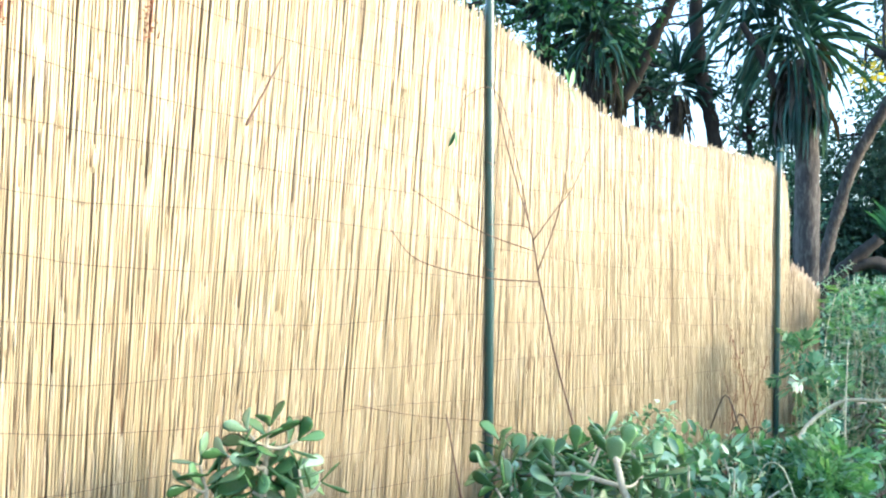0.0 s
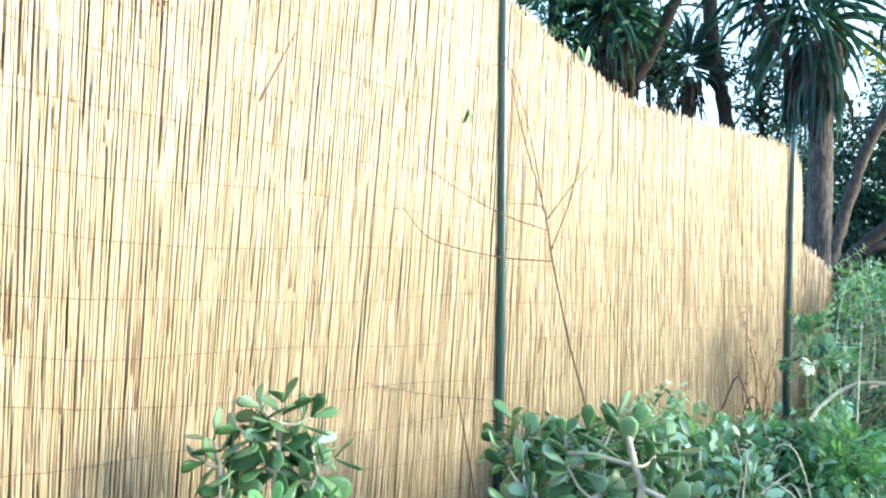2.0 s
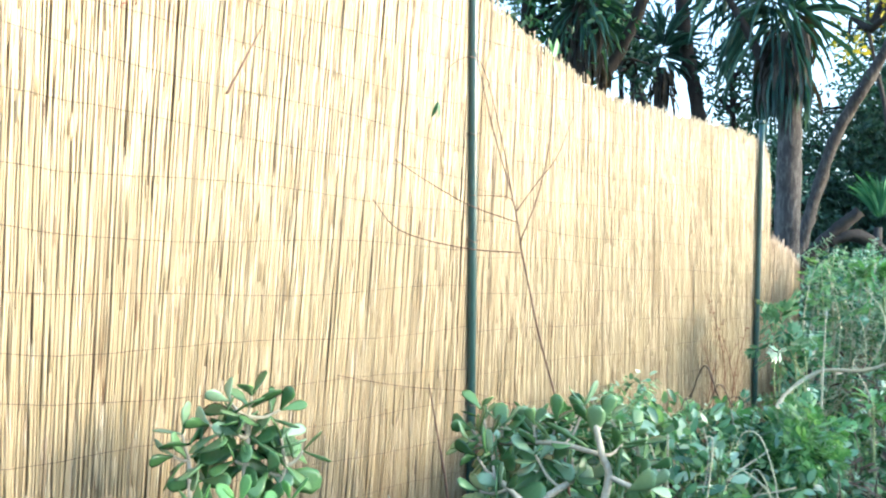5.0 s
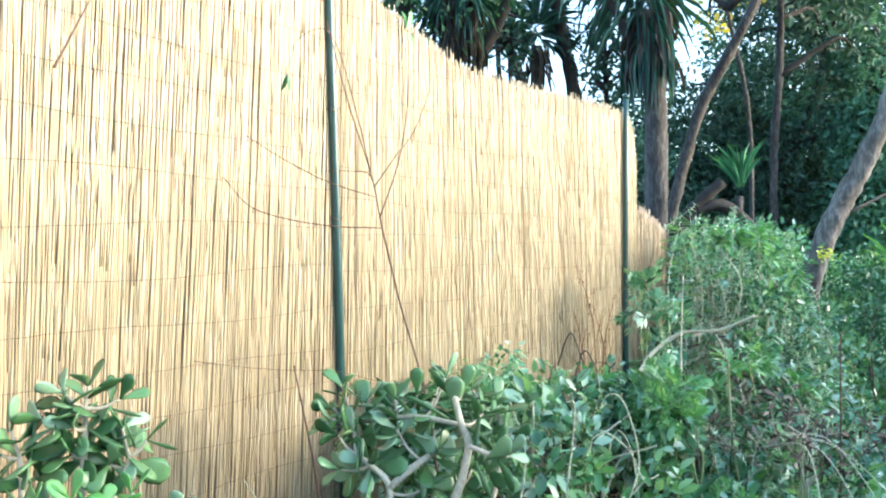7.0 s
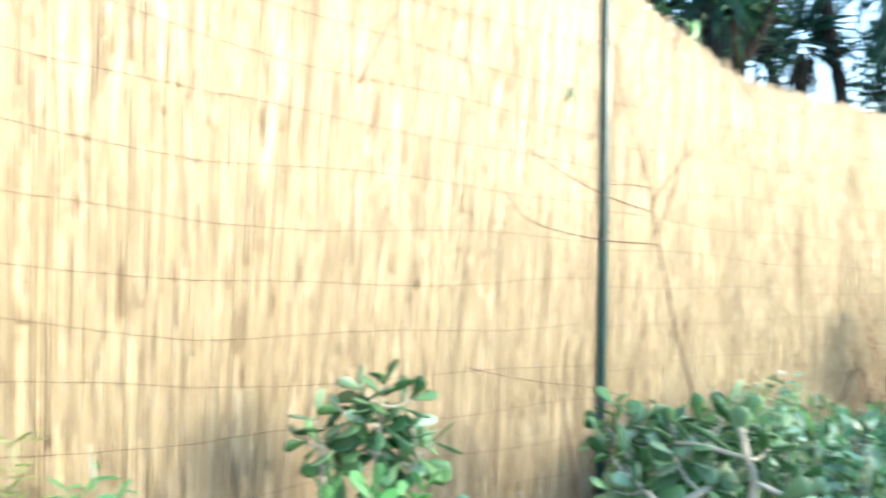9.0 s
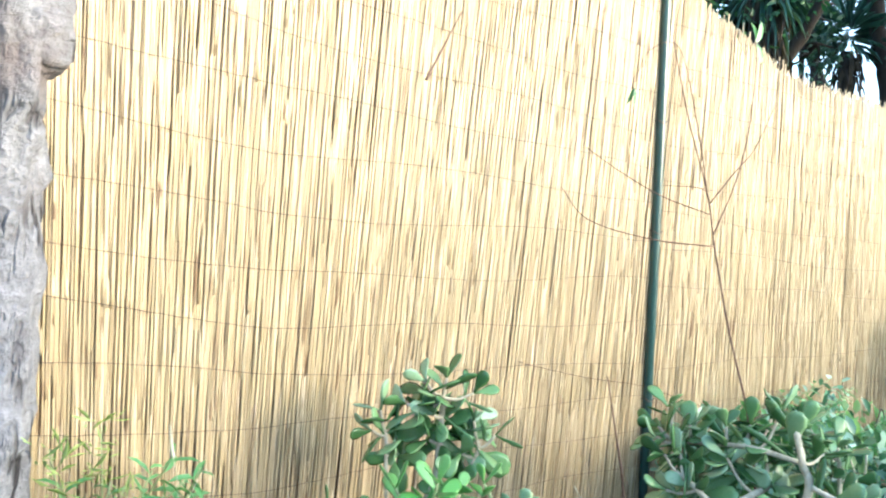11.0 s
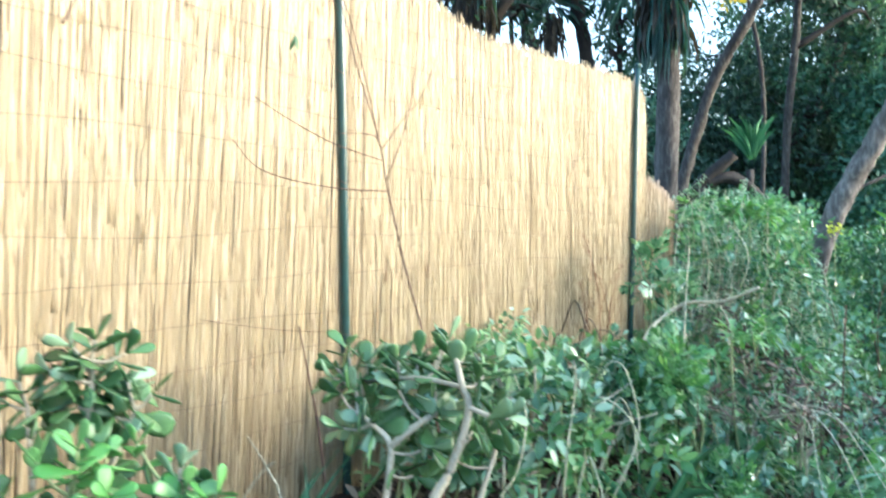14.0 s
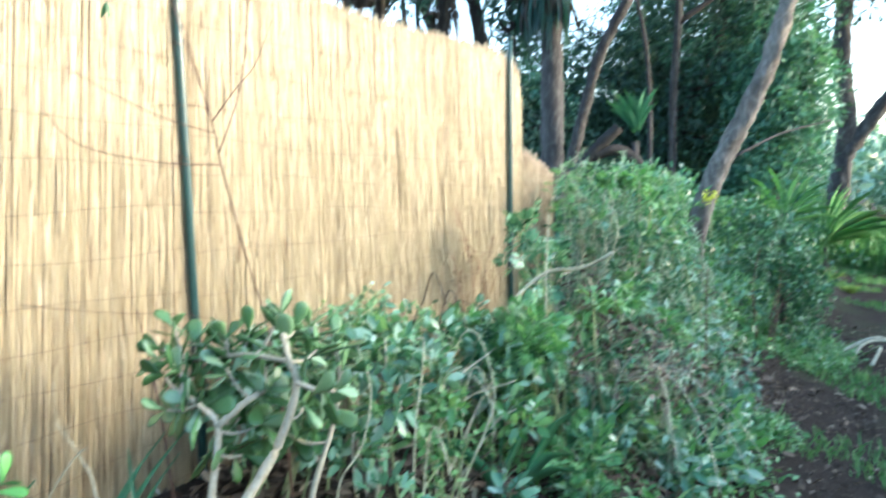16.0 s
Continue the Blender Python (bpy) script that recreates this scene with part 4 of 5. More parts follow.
def leafy_branch(bush, foot, tip, r, n, size, aspect, leaf_mat, stem_mat, shape=LEAF_OVAL, bare=0.35, droop=0.4):
    """A thin arching branch with leaves in a spiral along its outer part."""
    o = bush.location
    reach = tip - foot
    side = Vector((r.gauss(0, 1), r.gauss(0, 1), 0)) * 0.1 * reach.length
    mid = foot + reach * 0.55 + side + Vector((0, 0, 0.12 * reach.length))
    pts = curve_points([foot - o, mid - o, tip - o], 8)
    k = len(pts) - 1
    v, f = sweep(pts, [0.0042 + (0.0011 - 0.0042) * i / k for i in range(k + 1)], 5, 0.2, r.random() * 9)
    branch = part("branch", mesh_from("branch", v, f, stem_mat), bush)
    base, way, nor, length = [], [], [], []
    turn = r.uniform(0, 6.3)
    for i in range(n):
        q = bare + (1 - bare) * (i + r.random() * 0.7) / n
        j = min(int(q * k), k - 1)
        p = pts[j].lerp(pts[j + 1], q * k - j)
        t = (pts[j + 1] - pts[j]).normalized()
        a = t.cross(Vector((0.2, 0.1, 1))).normalized()
        b = t.cross(a)
        turn += 2.4 + r.gauss(0, 0.3)
        out = a * math.cos(turn) + b * math.sin(turn)
        d = t * r.uniform(0.3, 0.8) + out * 0.9 + Vector((0, 0, -droop * r.random()))
        base.append(p)
        way.append(d)
        nor.append(t + Vector((r.gauss(0, 0.3), r.gauss(0, 0.3), 0.7 + r.gauss(0, 0.2))))
        length.append(size * r.uniform(0.65, 1.2) * (1.1 - 0.4 * q))
    length = np.array(length)
    part("leaves", leaves("leaves", np.array(base), np.array(way), np.array(nor), length, length * aspect, leaf_mat, shape, rng.uniform(0, 0.3, n)), branch)


def sprays(label, count, u0, u1, s0, s1, seed, n, size, aspect, leaf_mats, stem_mat, lift=(-0.02, 0.07), shape=LEAF_OVAL, bare=0.35, droop=0.4, top=None):
    """A shrub of separate leafy branches that reach the surface of the bank's greenery."""
    r = random.Random(seed)
    at = W((u0 + u1) / 2, (s0 + s1) / 2)
    at.z = ground_z(at.x, at.y)
    bush = thing("shrub", label, "shrub", at, "bank shrubs")
    made = 0
    for _ in range(count * 6):
        u, q = r.uniform(u0, u1), r.uniform(s0, s1)
        z = (top or bank_top)(u, q)
        p = W(u, q)
        g = ground_z(p.x, p.y)
        if z < g + 0.12 or noise.noise(Vector((u * 3.3 + seed, q * 4.1, 1.7))) < -0.12:
            continue
        tip = W(u, q, z + r.uniform(*lift))
        foot = W(u + r.uniform(-0.3, 0.3), q - r.uniform(-0.1, 0.26))
        foot.z = ground_z(foot.x, foot.y) - 0.02
        leafless = max(bare, 1 - r.uniform(0.26, 0.46) / (tip - foot).length)
        leafy_branch(bush, foot, tip, r, int(n * r.uniform(0.7, 1.3)), size, aspect, r.choice(leaf_mats), stem_mat, shape, leafless, droop)
        made += 1
        if made >= count:
            break


sprays("trailing succulent with small rounded leaves on pale stems", 46, -0.05, 0.95, 0.12, 0.82, 201, 22, 0.042, 0.56, (LEAF_MID, LEAF_FRESH, LEAF_FRESH, LEAF_MID, LEAF_GREY), GREEN_STEM, (-0.1, 0.03), bare=0.15, droop=0.7)
sprays("twiggy shrub with small silvery-green leaves", 120, 1.55, 3.5, 0.0, 0.8, 202, 38, 0.044, 0.42, (LEAF_GREY, LEAF_MID, LEAF_MID, LEAF_GREY, LEAF_FRESH), DRY, (-0.05, 0.1))
sprays("leggy shrub with lobed leaves before the fence end", 28, 1.2, 2.1, 0.2, 0.7, 203, 10, 0.118, 0.6, (LEAF_MID, LEAF_MID, LEAF_FRESH), PALE_STEM, (-0.03, 0.14), LEAF_DIVIDED, 0.4, 0.6)
sprays("lobed-leaved shoots rising before the low screen end", 14, 1.9, 2.4, 0.12, 0.42, 205, 11, 0.11, 0.6, (LEAF_MID, LEAF_FRESH, LEAF_MID), PALE_STEM, (-0.12, 0.08), LEAF_DIVIDED, 0.35, 0.6, lambda u, s_: 1.33)
sprays("straggling bluish-green plants along the foot of the bank", 60, 0.85, 2.6, 0.62, 1.15, 204, 15, 0.072, 0.42, (LEAF_GREY, LEAF_GREY, LEAF_FRESH, LEAF_MID), GREEN_STEM, (-0.03, 0.06), droop=0.7)


def dead_twigs(n, u0, u1, s0, s1, label):
    r = random.Random(88)
    p0 = W((u0 + u1) / 2, (s0 + s1) / 2, 0.3)
    made = []
    for i in range(n):
        u, q = r.uniform(u0, u1), r.uniform(s0, s1)
        top = bank_top(u, q)
        p = W(u, q)
        g = ground_z(p.x, p.y)
        if top < g + 0.1:
            continue
        z = r.uniform(g + 0.03, top - 0.02)
        a = Vector((p.x, p.y, z)) - p0
        d = Vector((r.gauss(0, 1), r.gauss(0, 1), r.gauss(-0.1, 0.5))).normalized() * r.uniform(0.07, 0.2)
        made.append(sweep(curve_points([a, a + d * 0.5 + Vector((0, 0, r.uniform(0, 0.08))), a + d + Vector((0, 0, -0.05))], 4), [r.uniform(0.001, 0.0024)] * 9, 4))
    t = thing("dead_twigs", label, "twigs", p0, kind="stuff")
    v, f = join(made)
    tagged(part("twigs", mesh_from("twigs", v, f, LITTER), t), kind="stuff")


dead_twigs(260, 0.3, 3.0, 0.35, 1.25, "tangle of thin dry twigs among the bank shrubs")


def rosette_shrub(label, spots, seed):
    r = random.Random(seed)
    u, q, z = spots[0]
    p0 = W(u, q)
    p0.z = ground_z(p0.x, p0.y)
    t = thing("rosette_shrub", label, "shrub", p0, "bank shrubs")
    for u, q, z in spots:
        tip = W(u, q, z)
        foot = W(u + r.uniform(-0.12, 0.12), q + r.uniform(-0.12, 0.05))
        foot.z = ground_z(foot.x, foot.y) - 0.02
        mid = foot.lerp(tip, 0.55) + Vector((r.uniform(-0.05, 0.05), r.uniform(-0.05, 0.05), 0))
        part("stem", stem_mesh("stem", [foot - p0, mid - p0, tip - p0], 0.006, 0.0035, GREEN_STEM if r.random() < 0.5 else DRY, 6, 6, 0.25, seed), t)
        n = 26
        ang = rng.uniform(0, 2 * math.pi, n)
        el = rng.uniform(-0.5, 1.2, n)
        d = np.column_stack([np.cos(ang), np.sin(ang), el])
        base = np.array(tip - p0)[None, :] + d * 0.012 - np.column_stack([np.zeros(n), np.zeros(n), rng.uniform(0, 0.05, n)])
        L = rng.uniform(0.045, 0.085, n)
        part("leaf_tuft", leaves("leaf_tuft", base, d, np.column_stack([-np.cos(ang) * 0.5, -np.sin(ang) * 0.5, np.ones(n)]), L, L * rng.uniform(0.3, 0.45, n), LEAF_FRESH if r.random() < 0.45 else LEAF_MID, LEAF_OVAL, rng.uniform(0.0, 0.5, n)), t)


shoots = random.Random(61)
rosette_shrub("upright pale-stemmed shrub with leaf tufts at the shoot tips", [(u, s_, bank_top(u, s_) + shoots.uniform(-0.08, 0.09)) for u, s_ in [(shoots.uniform(0.95, 3.3), shoots.uniform(0.3, 0.85)) for _ in range(80)] if bank_top(u, s_) > 0.6], 62)

branchy("arching_branch", "pale bare branch arching out of the shrubs", "branch", DRY, [
    ("stem", [(1.03, 2.29, 0.45), (1.059, 2.315, 0.677), (1.141, 2.425, 0.844), (1.260, 2.418, 0.948), (1.330, 2.265, 0.976), (1.381, 2.139, 1.031)], 0.0085, 0.005),
    ("branch", [(1.212, 2.286, 0.60), (1.212, 2.286, 0.785), (1.223, 2.305, 0.966), (1.232, 2.312, 1.149)], 0.0045, 0.0018)])
arching = []
for ctrl in ([(0.80, 1.87, 0.38), (0.906, 1.906, 0.577), (0.936, 1.925, 0.680), (0.907, 1.962, 0.816), (0.863, 1.976, 0.831), (0.829, 1.970, 0.755)],
             [(0.76, 1.88, 0.42), (0.78, 1.88, 0.68), (0.805, 1.872, 0.760), (0.875, 1.845, 0.717), (0.905, 1.818, 0.646)],
             [(0.47, 1.60, 0.40), (0.480, 1.607, 0.561), (0.535, 1.628, 0.641), (0.561, 1.657, 0.763), (0.530, 1.684, 0.879)],
             [(0.66, 1.70, 0.38), (0.676, 1.713, 0.647), (0.695, 1.736, 0.751), (0.707, 1.755, 0.852), (0.687, 1.760, 0.859)]):
    arching.append(ctrl)
bend = random.Random(19)
for i in range(2):
    x, y = bend.uniform(0.55, 1.0), 0.0
    y = x * 1.05 + 1.02 + bend.uniform(-0.12, 0.12)
    h, a = bend.uniform(0.62, 0.84), bend.uniform(-1.6, 0.6)
    dx, dy = math.cos(a) * bend.uniform(0.05, 0.12), math.sin(a) * 0.08
    arching.append([(x, y, 0.36), (x + dx * 0.1, y + dy * 0.1, h - 0.12), (x + dx * 0.5, y + dy * 0.5, h), (x + dx, y + dy, h - 0.05), (x + dx * 1.3, y + dy * 1.3, h - bend.uniform(0.08, 0.2))])
for ctrl in arching:
    branchy("leafless_succulent", "pale leafless succulent stem arching above the leaves", "stem", PALE_STEM, [("stem", ctrl, 0.0033, 0.0018)])

branchy("dead_branch", "spray of thin pale dry twigs spilling down the bank", "branch", DRY, [
    ("stem", [(1.45, 2.3, 0.5), (1.5, 2.25, 0.68), (1.58, 2.1, 0.62), (1.6, 1.95, 0.48), (1.58, 1.85, 0.36)], 0.003, 0.0015),
    ("branch", [(1.48, 2.27, 0.62), (1.6, 2.12, 0.66), (1.68, 1.98, 0.5), (1.7, 1.88, 0.38)], 0.0025, 0.0012),
    ("branch", [(1.47, 2.27, 0.6), (1.52, 2.1, 0.64), (1.5, 1.98, 0.5), (1.48, 1.9, 0.4)], 0.0025, 0.0012),
    ("branch", [(1.5, 2.22, 0.66), (1.66, 2.15, 0.62), (1.78, 2.05, 0.48), (1.82, 1.98, 0.36)], 0.0022, 0.001)])
branchy("dry_stalk", "dark upright dry stalk in the bank shrubs", "stalk", TWIG, [("stem", [(2.01, 2.67, 0.2), (2.016, 2.68, 0.735), (2.03, 2.7, 0.92)], 0.004, 0.003)])


def seeded_stalk(x, y, foot, height, lean, n):
    """A thin rusty stalk with a side twig and tiny seeds along its upper half."""
    top = Vector((x - lean, y + lean * 0.4, height))
    line = [Vector((x, y, foot)), Vector((x - lean * 0.1, y, foot + (height - foot) * 0.6)), Vector((x - lean * 0.45, y + lean * 0.2, foot + (height - foot) * 0.82)), top]
    stalk = branchy("dry_stalk", "rusty dry stalk dotted with seeds before the screen", "stalk", RUST, [
        ("stem", line, 0.0022, 0.001), ("branch", [line[1], line[1] + Vector((0.03, 0.01, 0.09)), line[1] + Vector((0.05, 0.02, 0.13))], 0.0013, 0.0007)])
    along = curve_points(line, 10)
    at = np.array([along[i] - stalk.location for i in np.linspace(len(along) * 0.45, len(along) - 1, n).astype(int)]) + rng.normal(0, 0.009, (n, 3))
    tagged(part("seed_heads", leaves("seed_heads", at, unit(n), unit(n), rng.uniform(0.006, 0.012, n), rng.uniform(0.004, 0.008, n), RUST, LEAF_SMALL), stalk), "tiny rust-brown seeds along the dry stalk", kind="stuff")


for x, y, height, lean, n in ((1.16, 2.97, 1.175, 0.075, 46), (1.2, 3.03, 1.05, -0.05, 30), (1.1, 2.92, 0.98, 0.04, 26), (1.04, 2.84, 0.93, -0.03, 20), (1.24, 3.07, 1.0, 0.06, 24)):
    seeded_stalk(x, y, 0.38, height, lean, n)


def flower_cluster(at, n):
    t = thing("yellow_flower", "small cluster of bright yellow flowers above the shrubs", "flower", at)
    part("stalk", stem_mesh("stalk", [(0.03, 0.02, -0.95), (0.02, 0.01, -0.4), (0.01, 0, -0.15), (0, 0, 0)], 0.004, 0.002, GREEN_STEM, 5), t)
    o = unit(n)
    part("petals", leaves("petals", o * np.array([[0.06, 0.06, 0.045]]) * rng.uniform(0.3, 1, (n, 1)), unit(n), o, rng.uniform(0.015, 0.03, n), rng.uniform(0.012, 0.02, n), LEMON, LEAF_SMALL), t)


flower_cluster(Vector((2.99, 4.32, 1.2)), 40)

# ---- strap leaves, dry stalks and feathery weeds at the fence foot ----


def strap_clump(at, n, length, label, mat=STRAP, width=0.022, lean=0.9):
    t = thing("strap_leaf_plant", label, "plant", at, "strap-leaved clumps")
    ang = rng.uniform(0, 2 * math.pi, n)
    d = np.column_stack([np.cos(ang) * lean, np.sin(ang) * lean, rng.uniform(0.8, 1.8, n)])
    base = np.column_stack([rng.normal(0, 0.02, n), rng.normal(0, 0.02, n), np.full(n, -0.02)])
    L = length * rng.uniform(0.6, 1.1, n)
    part("leaves", leaves("leaves", base, d, np.column_stack([-np.cos(ang), -np.sin(ang), np.full(n, 0.7)]), L, np.full(n, width) * rng.uniform(0.7, 1.2, n), mat, LEAF_BLADE, rng.uniform(0.1, 0.5, n)), t)


def strap_blades(label, blades, width):
    """Long leaves leaning the same way, each from its root to its tip."""
    t = thing("strap_leaf_plant", label, "plant", rooted(blades[0])[0], "strap-leaved clumps")
    for foot, tip in blades:
        mid = Vector(foot).lerp(Vector(tip), 0.5) + Vector((-0.006, 0, 0.012))
        line = curve_points([Vector(p) - t.location for p in rooted([foot, mid, tip])], 6)
        verts, faces, n = [], [], len(line) - 1
        for i, p in enumerate(line):
            w = width * (0.6 + 0.4 * math.sin(math.pi * min(1.0, i / n * 1.2))) * (1 - (i / n) ** 4) + 0.0004
            side = Vector((0.97, 0.2, -0.1)) * w
            verts += [p - side * 0.5, p + Vector((0.002, 0.004, -0.002)), p + side * 0.5]
            if i:
                k = i * 3
                faces += [(k - 3, k - 2, k + 1, k), (k - 2, k - 1, k + 2, k + 1)]
        part("leaf", mesh_from("leaf", verts, faces, STRAP), t)


strap_blades("clump of long green strap leaves at the fence foot", [((-0.007, 1.425, 0.528), (0.127, 1.460, 0.751)), ((0.011, 1.441, 0.519), (0.183, 1.480, 0.769)), ((0.096, 1.402, 0.527), (0.059, 1.443, 0.728)), ((0.008, 1.481, 0.502), (0.084, 1.538, 0.690)), ((0.038, 1.495, 0.493), (0.145, 1.544, 0.683)), ((-0.151, 1.399, 0.581), (-0.092, 1.373, 0.701))], 0.015)
strap_clump(Vector((0.99, 2.02, 0.3)), 9, 0.5, "long green strap leaves among the shrubs", width=0.011, lean=0.7)
strap_clump(Vector((1.15, 1.75, 0.17)), 10, 0.4, "arching green strap leaves low on the bank", width=0.012)
for u, q, length in ((10.3, 0.55, 0.3), (9.5, 0.86, 0.2)):
    p = W(u, q)
    strap_clump(Vector((p.x, p.y, ground_z(p.x, p.y))), 36, length, "small yellow-green tuft at the edge of the path", mat=LEAF_FEATHER, width=0.03)
branchy("dry_stalk", "pale pinkish dry grass stalk with a bent tip", "stalk", DRY, [
    ("stem", [(0.055, 1.275, 0.38), (0.028, 1.293, 0.682), (0.001, 1.313, 0.751), (-0.041, 1.326, 0.816)], 0.003, 0.0012),
    ("branch", [(-0.067, 1.314, 0.622), (-0.055, 1.317, 0.684), (-0.010, 1.315, 0.753), (0.013, 1.303, 0.773)], 0.0022, 0.0013)])


def feathery(at, n, h, label):
    t = thing("feathery_weed", label, "weed", at, "feathery weeds")
    base, d, L = [], [], []
    r = random.Random(at[0])
    for i in range(n):
        a, tilt = r.uniform(0, 6.28), r.uniform(0.05, 0.45)
        tip = Vector((math.cos(a) * tilt * h, math.sin(a) * tilt * h, h * r.uniform(0.7, 1.05)))
        part("stem", stem_mesh("stem", [(0, 0, -0.03), tip * 0.5 + Vector((0, 0, 0.05)), tip], 0.002, 0.0008, GREEN_STEM, 5, 4), t)
        for k in range(90):
            q = r.uniform(0.45, 1.02)
            p = tip * q + Vector((r.gauss(0, 0.012), r.gauss(0, 0.012), 0.04 * (1 - q)))
            base.append(p)
            d.append((r.gauss(0, 1), r.gauss(0, 1), r.uniform(0, 1)))
            L.append(r.uniform(0.015, 0.04))
    L = np.array(L)
    part("leaves", leaves("leaves", np.array(base), np.array(d), unit(len(L)), L, L * 0.07, LEAF_FEATHER, LEAF_SMALL), t)


for at, n, h in (((-0.752, 0.80, 0.42), 6, 0.46), ((-0.69, 0.868, 0.42), 6, 0.51), ((-0.675, 0.9, 0.42), 3, 0.44)):
    feathery(Vector(at), n, h, "feathery yellow-green weed at the foot of the screen")
branchy("dry_grass", "thin dry grass stalk with a pale papery tip at the screen", "grass", DRY, [
    ("stem", [(-0.63, 0.95, 0.4), (-0.632, 0.94, 0.8), (-0.634, 0.915, 0.905)], 0.0006, 0.0005),
    ("tip", [(-0.634, 0.915, 0.9), (-0.635, 0.908, 0.925), (-0.637, 0.904, 0.95)], 0.0036, 0.0014),
    ("branch", [(-0.632, 0.94, 0.8), (-0.6, 0.95, 0.875), (-0.59, 0.95, 0.86)], 0.0005, 0.0005)])

green = thing("leafy_weed", "soft green weed with narrow pointed leaves at the screen", "weed", (-0.64, 0.93, 0.42), "feathery weeds")
lush = random.Random(93)
for tip in ((-0.639, 0.928, 0.905), (-0.612, 0.962, 0.875), (-0.66, 0.903, 0.88), (-0.607, 0.969, 0.83), (-0.647, 0.919, 0.84), (-0.70, 0.86, 0.87), (-0.625, 0.94, 0.86), (-0.745, 0.81, 0.88)):
    foot = Vector((tip[0] * 0.7 - 0.2 + lush.uniform(-0.02, 0.02), tip[1] * 0.7 + 0.27, 0))
    foot.z = ground_z(foot.x, foot.y) - 0.02
    leafy_branch(green, foot, Vector(tip), lush, 15, 0.062, 0.26, LEAF_FRESH, GREEN_STEM, LEAF_OVAL, 0.5, 0.2)


# ---- trees ----


def tree_thing(name, label, at, group="trees"):
    return thing(name, label, "tree", at, group)


TRUNKS = {}


def trunk_part(t, name, ctrl, r0, r1, mat, seed, sides=14, wobble=0.35, label=""):
    c = [Vector(p) - t.location for p in ctrl]
    pts = curve_points(c, 9)
    n = len(pts) - 1
    radii = [r0 + (r1 - r0) * i / n for i in range(n + 1)]
    v, f = sweep(pts, radii, sides, wobble, seed)
    made = part(name, mesh_from(name, v, f, mat), TRUNKS.get(t.name, t), label)
    if name == "trunk":
        TRUNKS[t.name] = made
    return made


def crown(t, centres, radius, per, size, mat, seed, from_points=(), name="crown", shape=LEAF_OVAL, aspect=0.45, twig=BARK_DARK, limbs=12):
    r = random.Random(seed)
    c = np.array(centres, float) - np.array(t.location)
    rad = [radius * r.uniform(0.65, 1.3) for _ in centres]
    part(name, clump_leaves(name, c, rad, per, size, mat, shape, aspect, 0.4, 0.15), t)
    if from_points:
        for i in r.sample(range(len(c)), min(limbs, len(c))):
            tip = Vector(c[i])
            src = min((Vector(p) - t.location for p in from_points), key=lambda p: (p - tip).length)
            mid = src.lerp(tip, 0.5) + Vector((r.uniform(-0.15, 0.15), r.uniform(-0.15, 0.15), r.uniform(0, 0.2)))
            part("limb", stem_mesh("limb", [src, mid, tip], 0.034, 0.006, twig, 6, 5, 0.2, i), TRUNKS.get(t.name, t))


def ball(centre, radii, n, seed, hollow=0.3):
    r = random.Random(seed)
    out = []
    while len(out) < n:
        p = Vector((r.uniform(-1, 1), r.uniform(-1, 1), r.uniform(-1, 1)))
        if hollow < p.length < 1:
            out.append((centre[0] + p.x * radii[0], centre[1] + p.y * radii[1], centre[2] + p.z * radii[2]))
    return out


def yucca_head(t, at, n, length, low=-0.7, high=1.0, mat=None, name="leaf_head", width=0.04, sag=0.35):
    z = rng.uniform(low, high, n)
    ang = rng.uniform(0, 2 * math.pi, n)
    h = np.sqrt(np.clip(1 - z * z, 0.02, 1))
    d = np.column_stack([np.cos(ang) * h, np.sin(ang) * h, z])
    base = np.array(Vector(at) - t.location)[None, :] + d * 0.05 + np.column_stack([np.zeros(n), np.zeros(n), z * 0.12])
    L = length * rng.uniform(0.7, 1.1, n)
    nor = np.column_stack([-np.cos(ang) * z, -np.sin(ang) * z, h + 0.05])
    part(name, leaves(name, base, d, nor, L, width * rng.uniform(0.7, 1.2, n), mat or YUCCA, LEAF_BLADE, sag * (1.1 - z) * rng.uniform(0.3, 1.2, n)), t)


def dead_skirt(t, at, n, length, drop):
    ang = rng.uniform(0, 2 * math.pi, n)
    d = np.column_stack([np.cos(ang) * 0.35, np.sin(ang) * 0.35, -np.ones(n)]) + unit(n) * 0.18
    base = np.array(Vector(at) - t.location)[None, :] + np.column_stack([np.cos(ang) * 0.1, np.sin(ang) * 0.1, rng.uniform(-drop, 0.1, n)])
    L = length * rng.uniform(0.6, 1.1, n)
    part("dead_skirt", leaves("dead_skirt", base, d, np.column_stack([np.cos(ang), np.sin(ang), np.full(n, 0.2)]), L, 0.04 * rng.uniform(0.6, 1.2, n), YUCCA_DEAD, LEAF_BLADE), t, "brown hanging dead leaves")


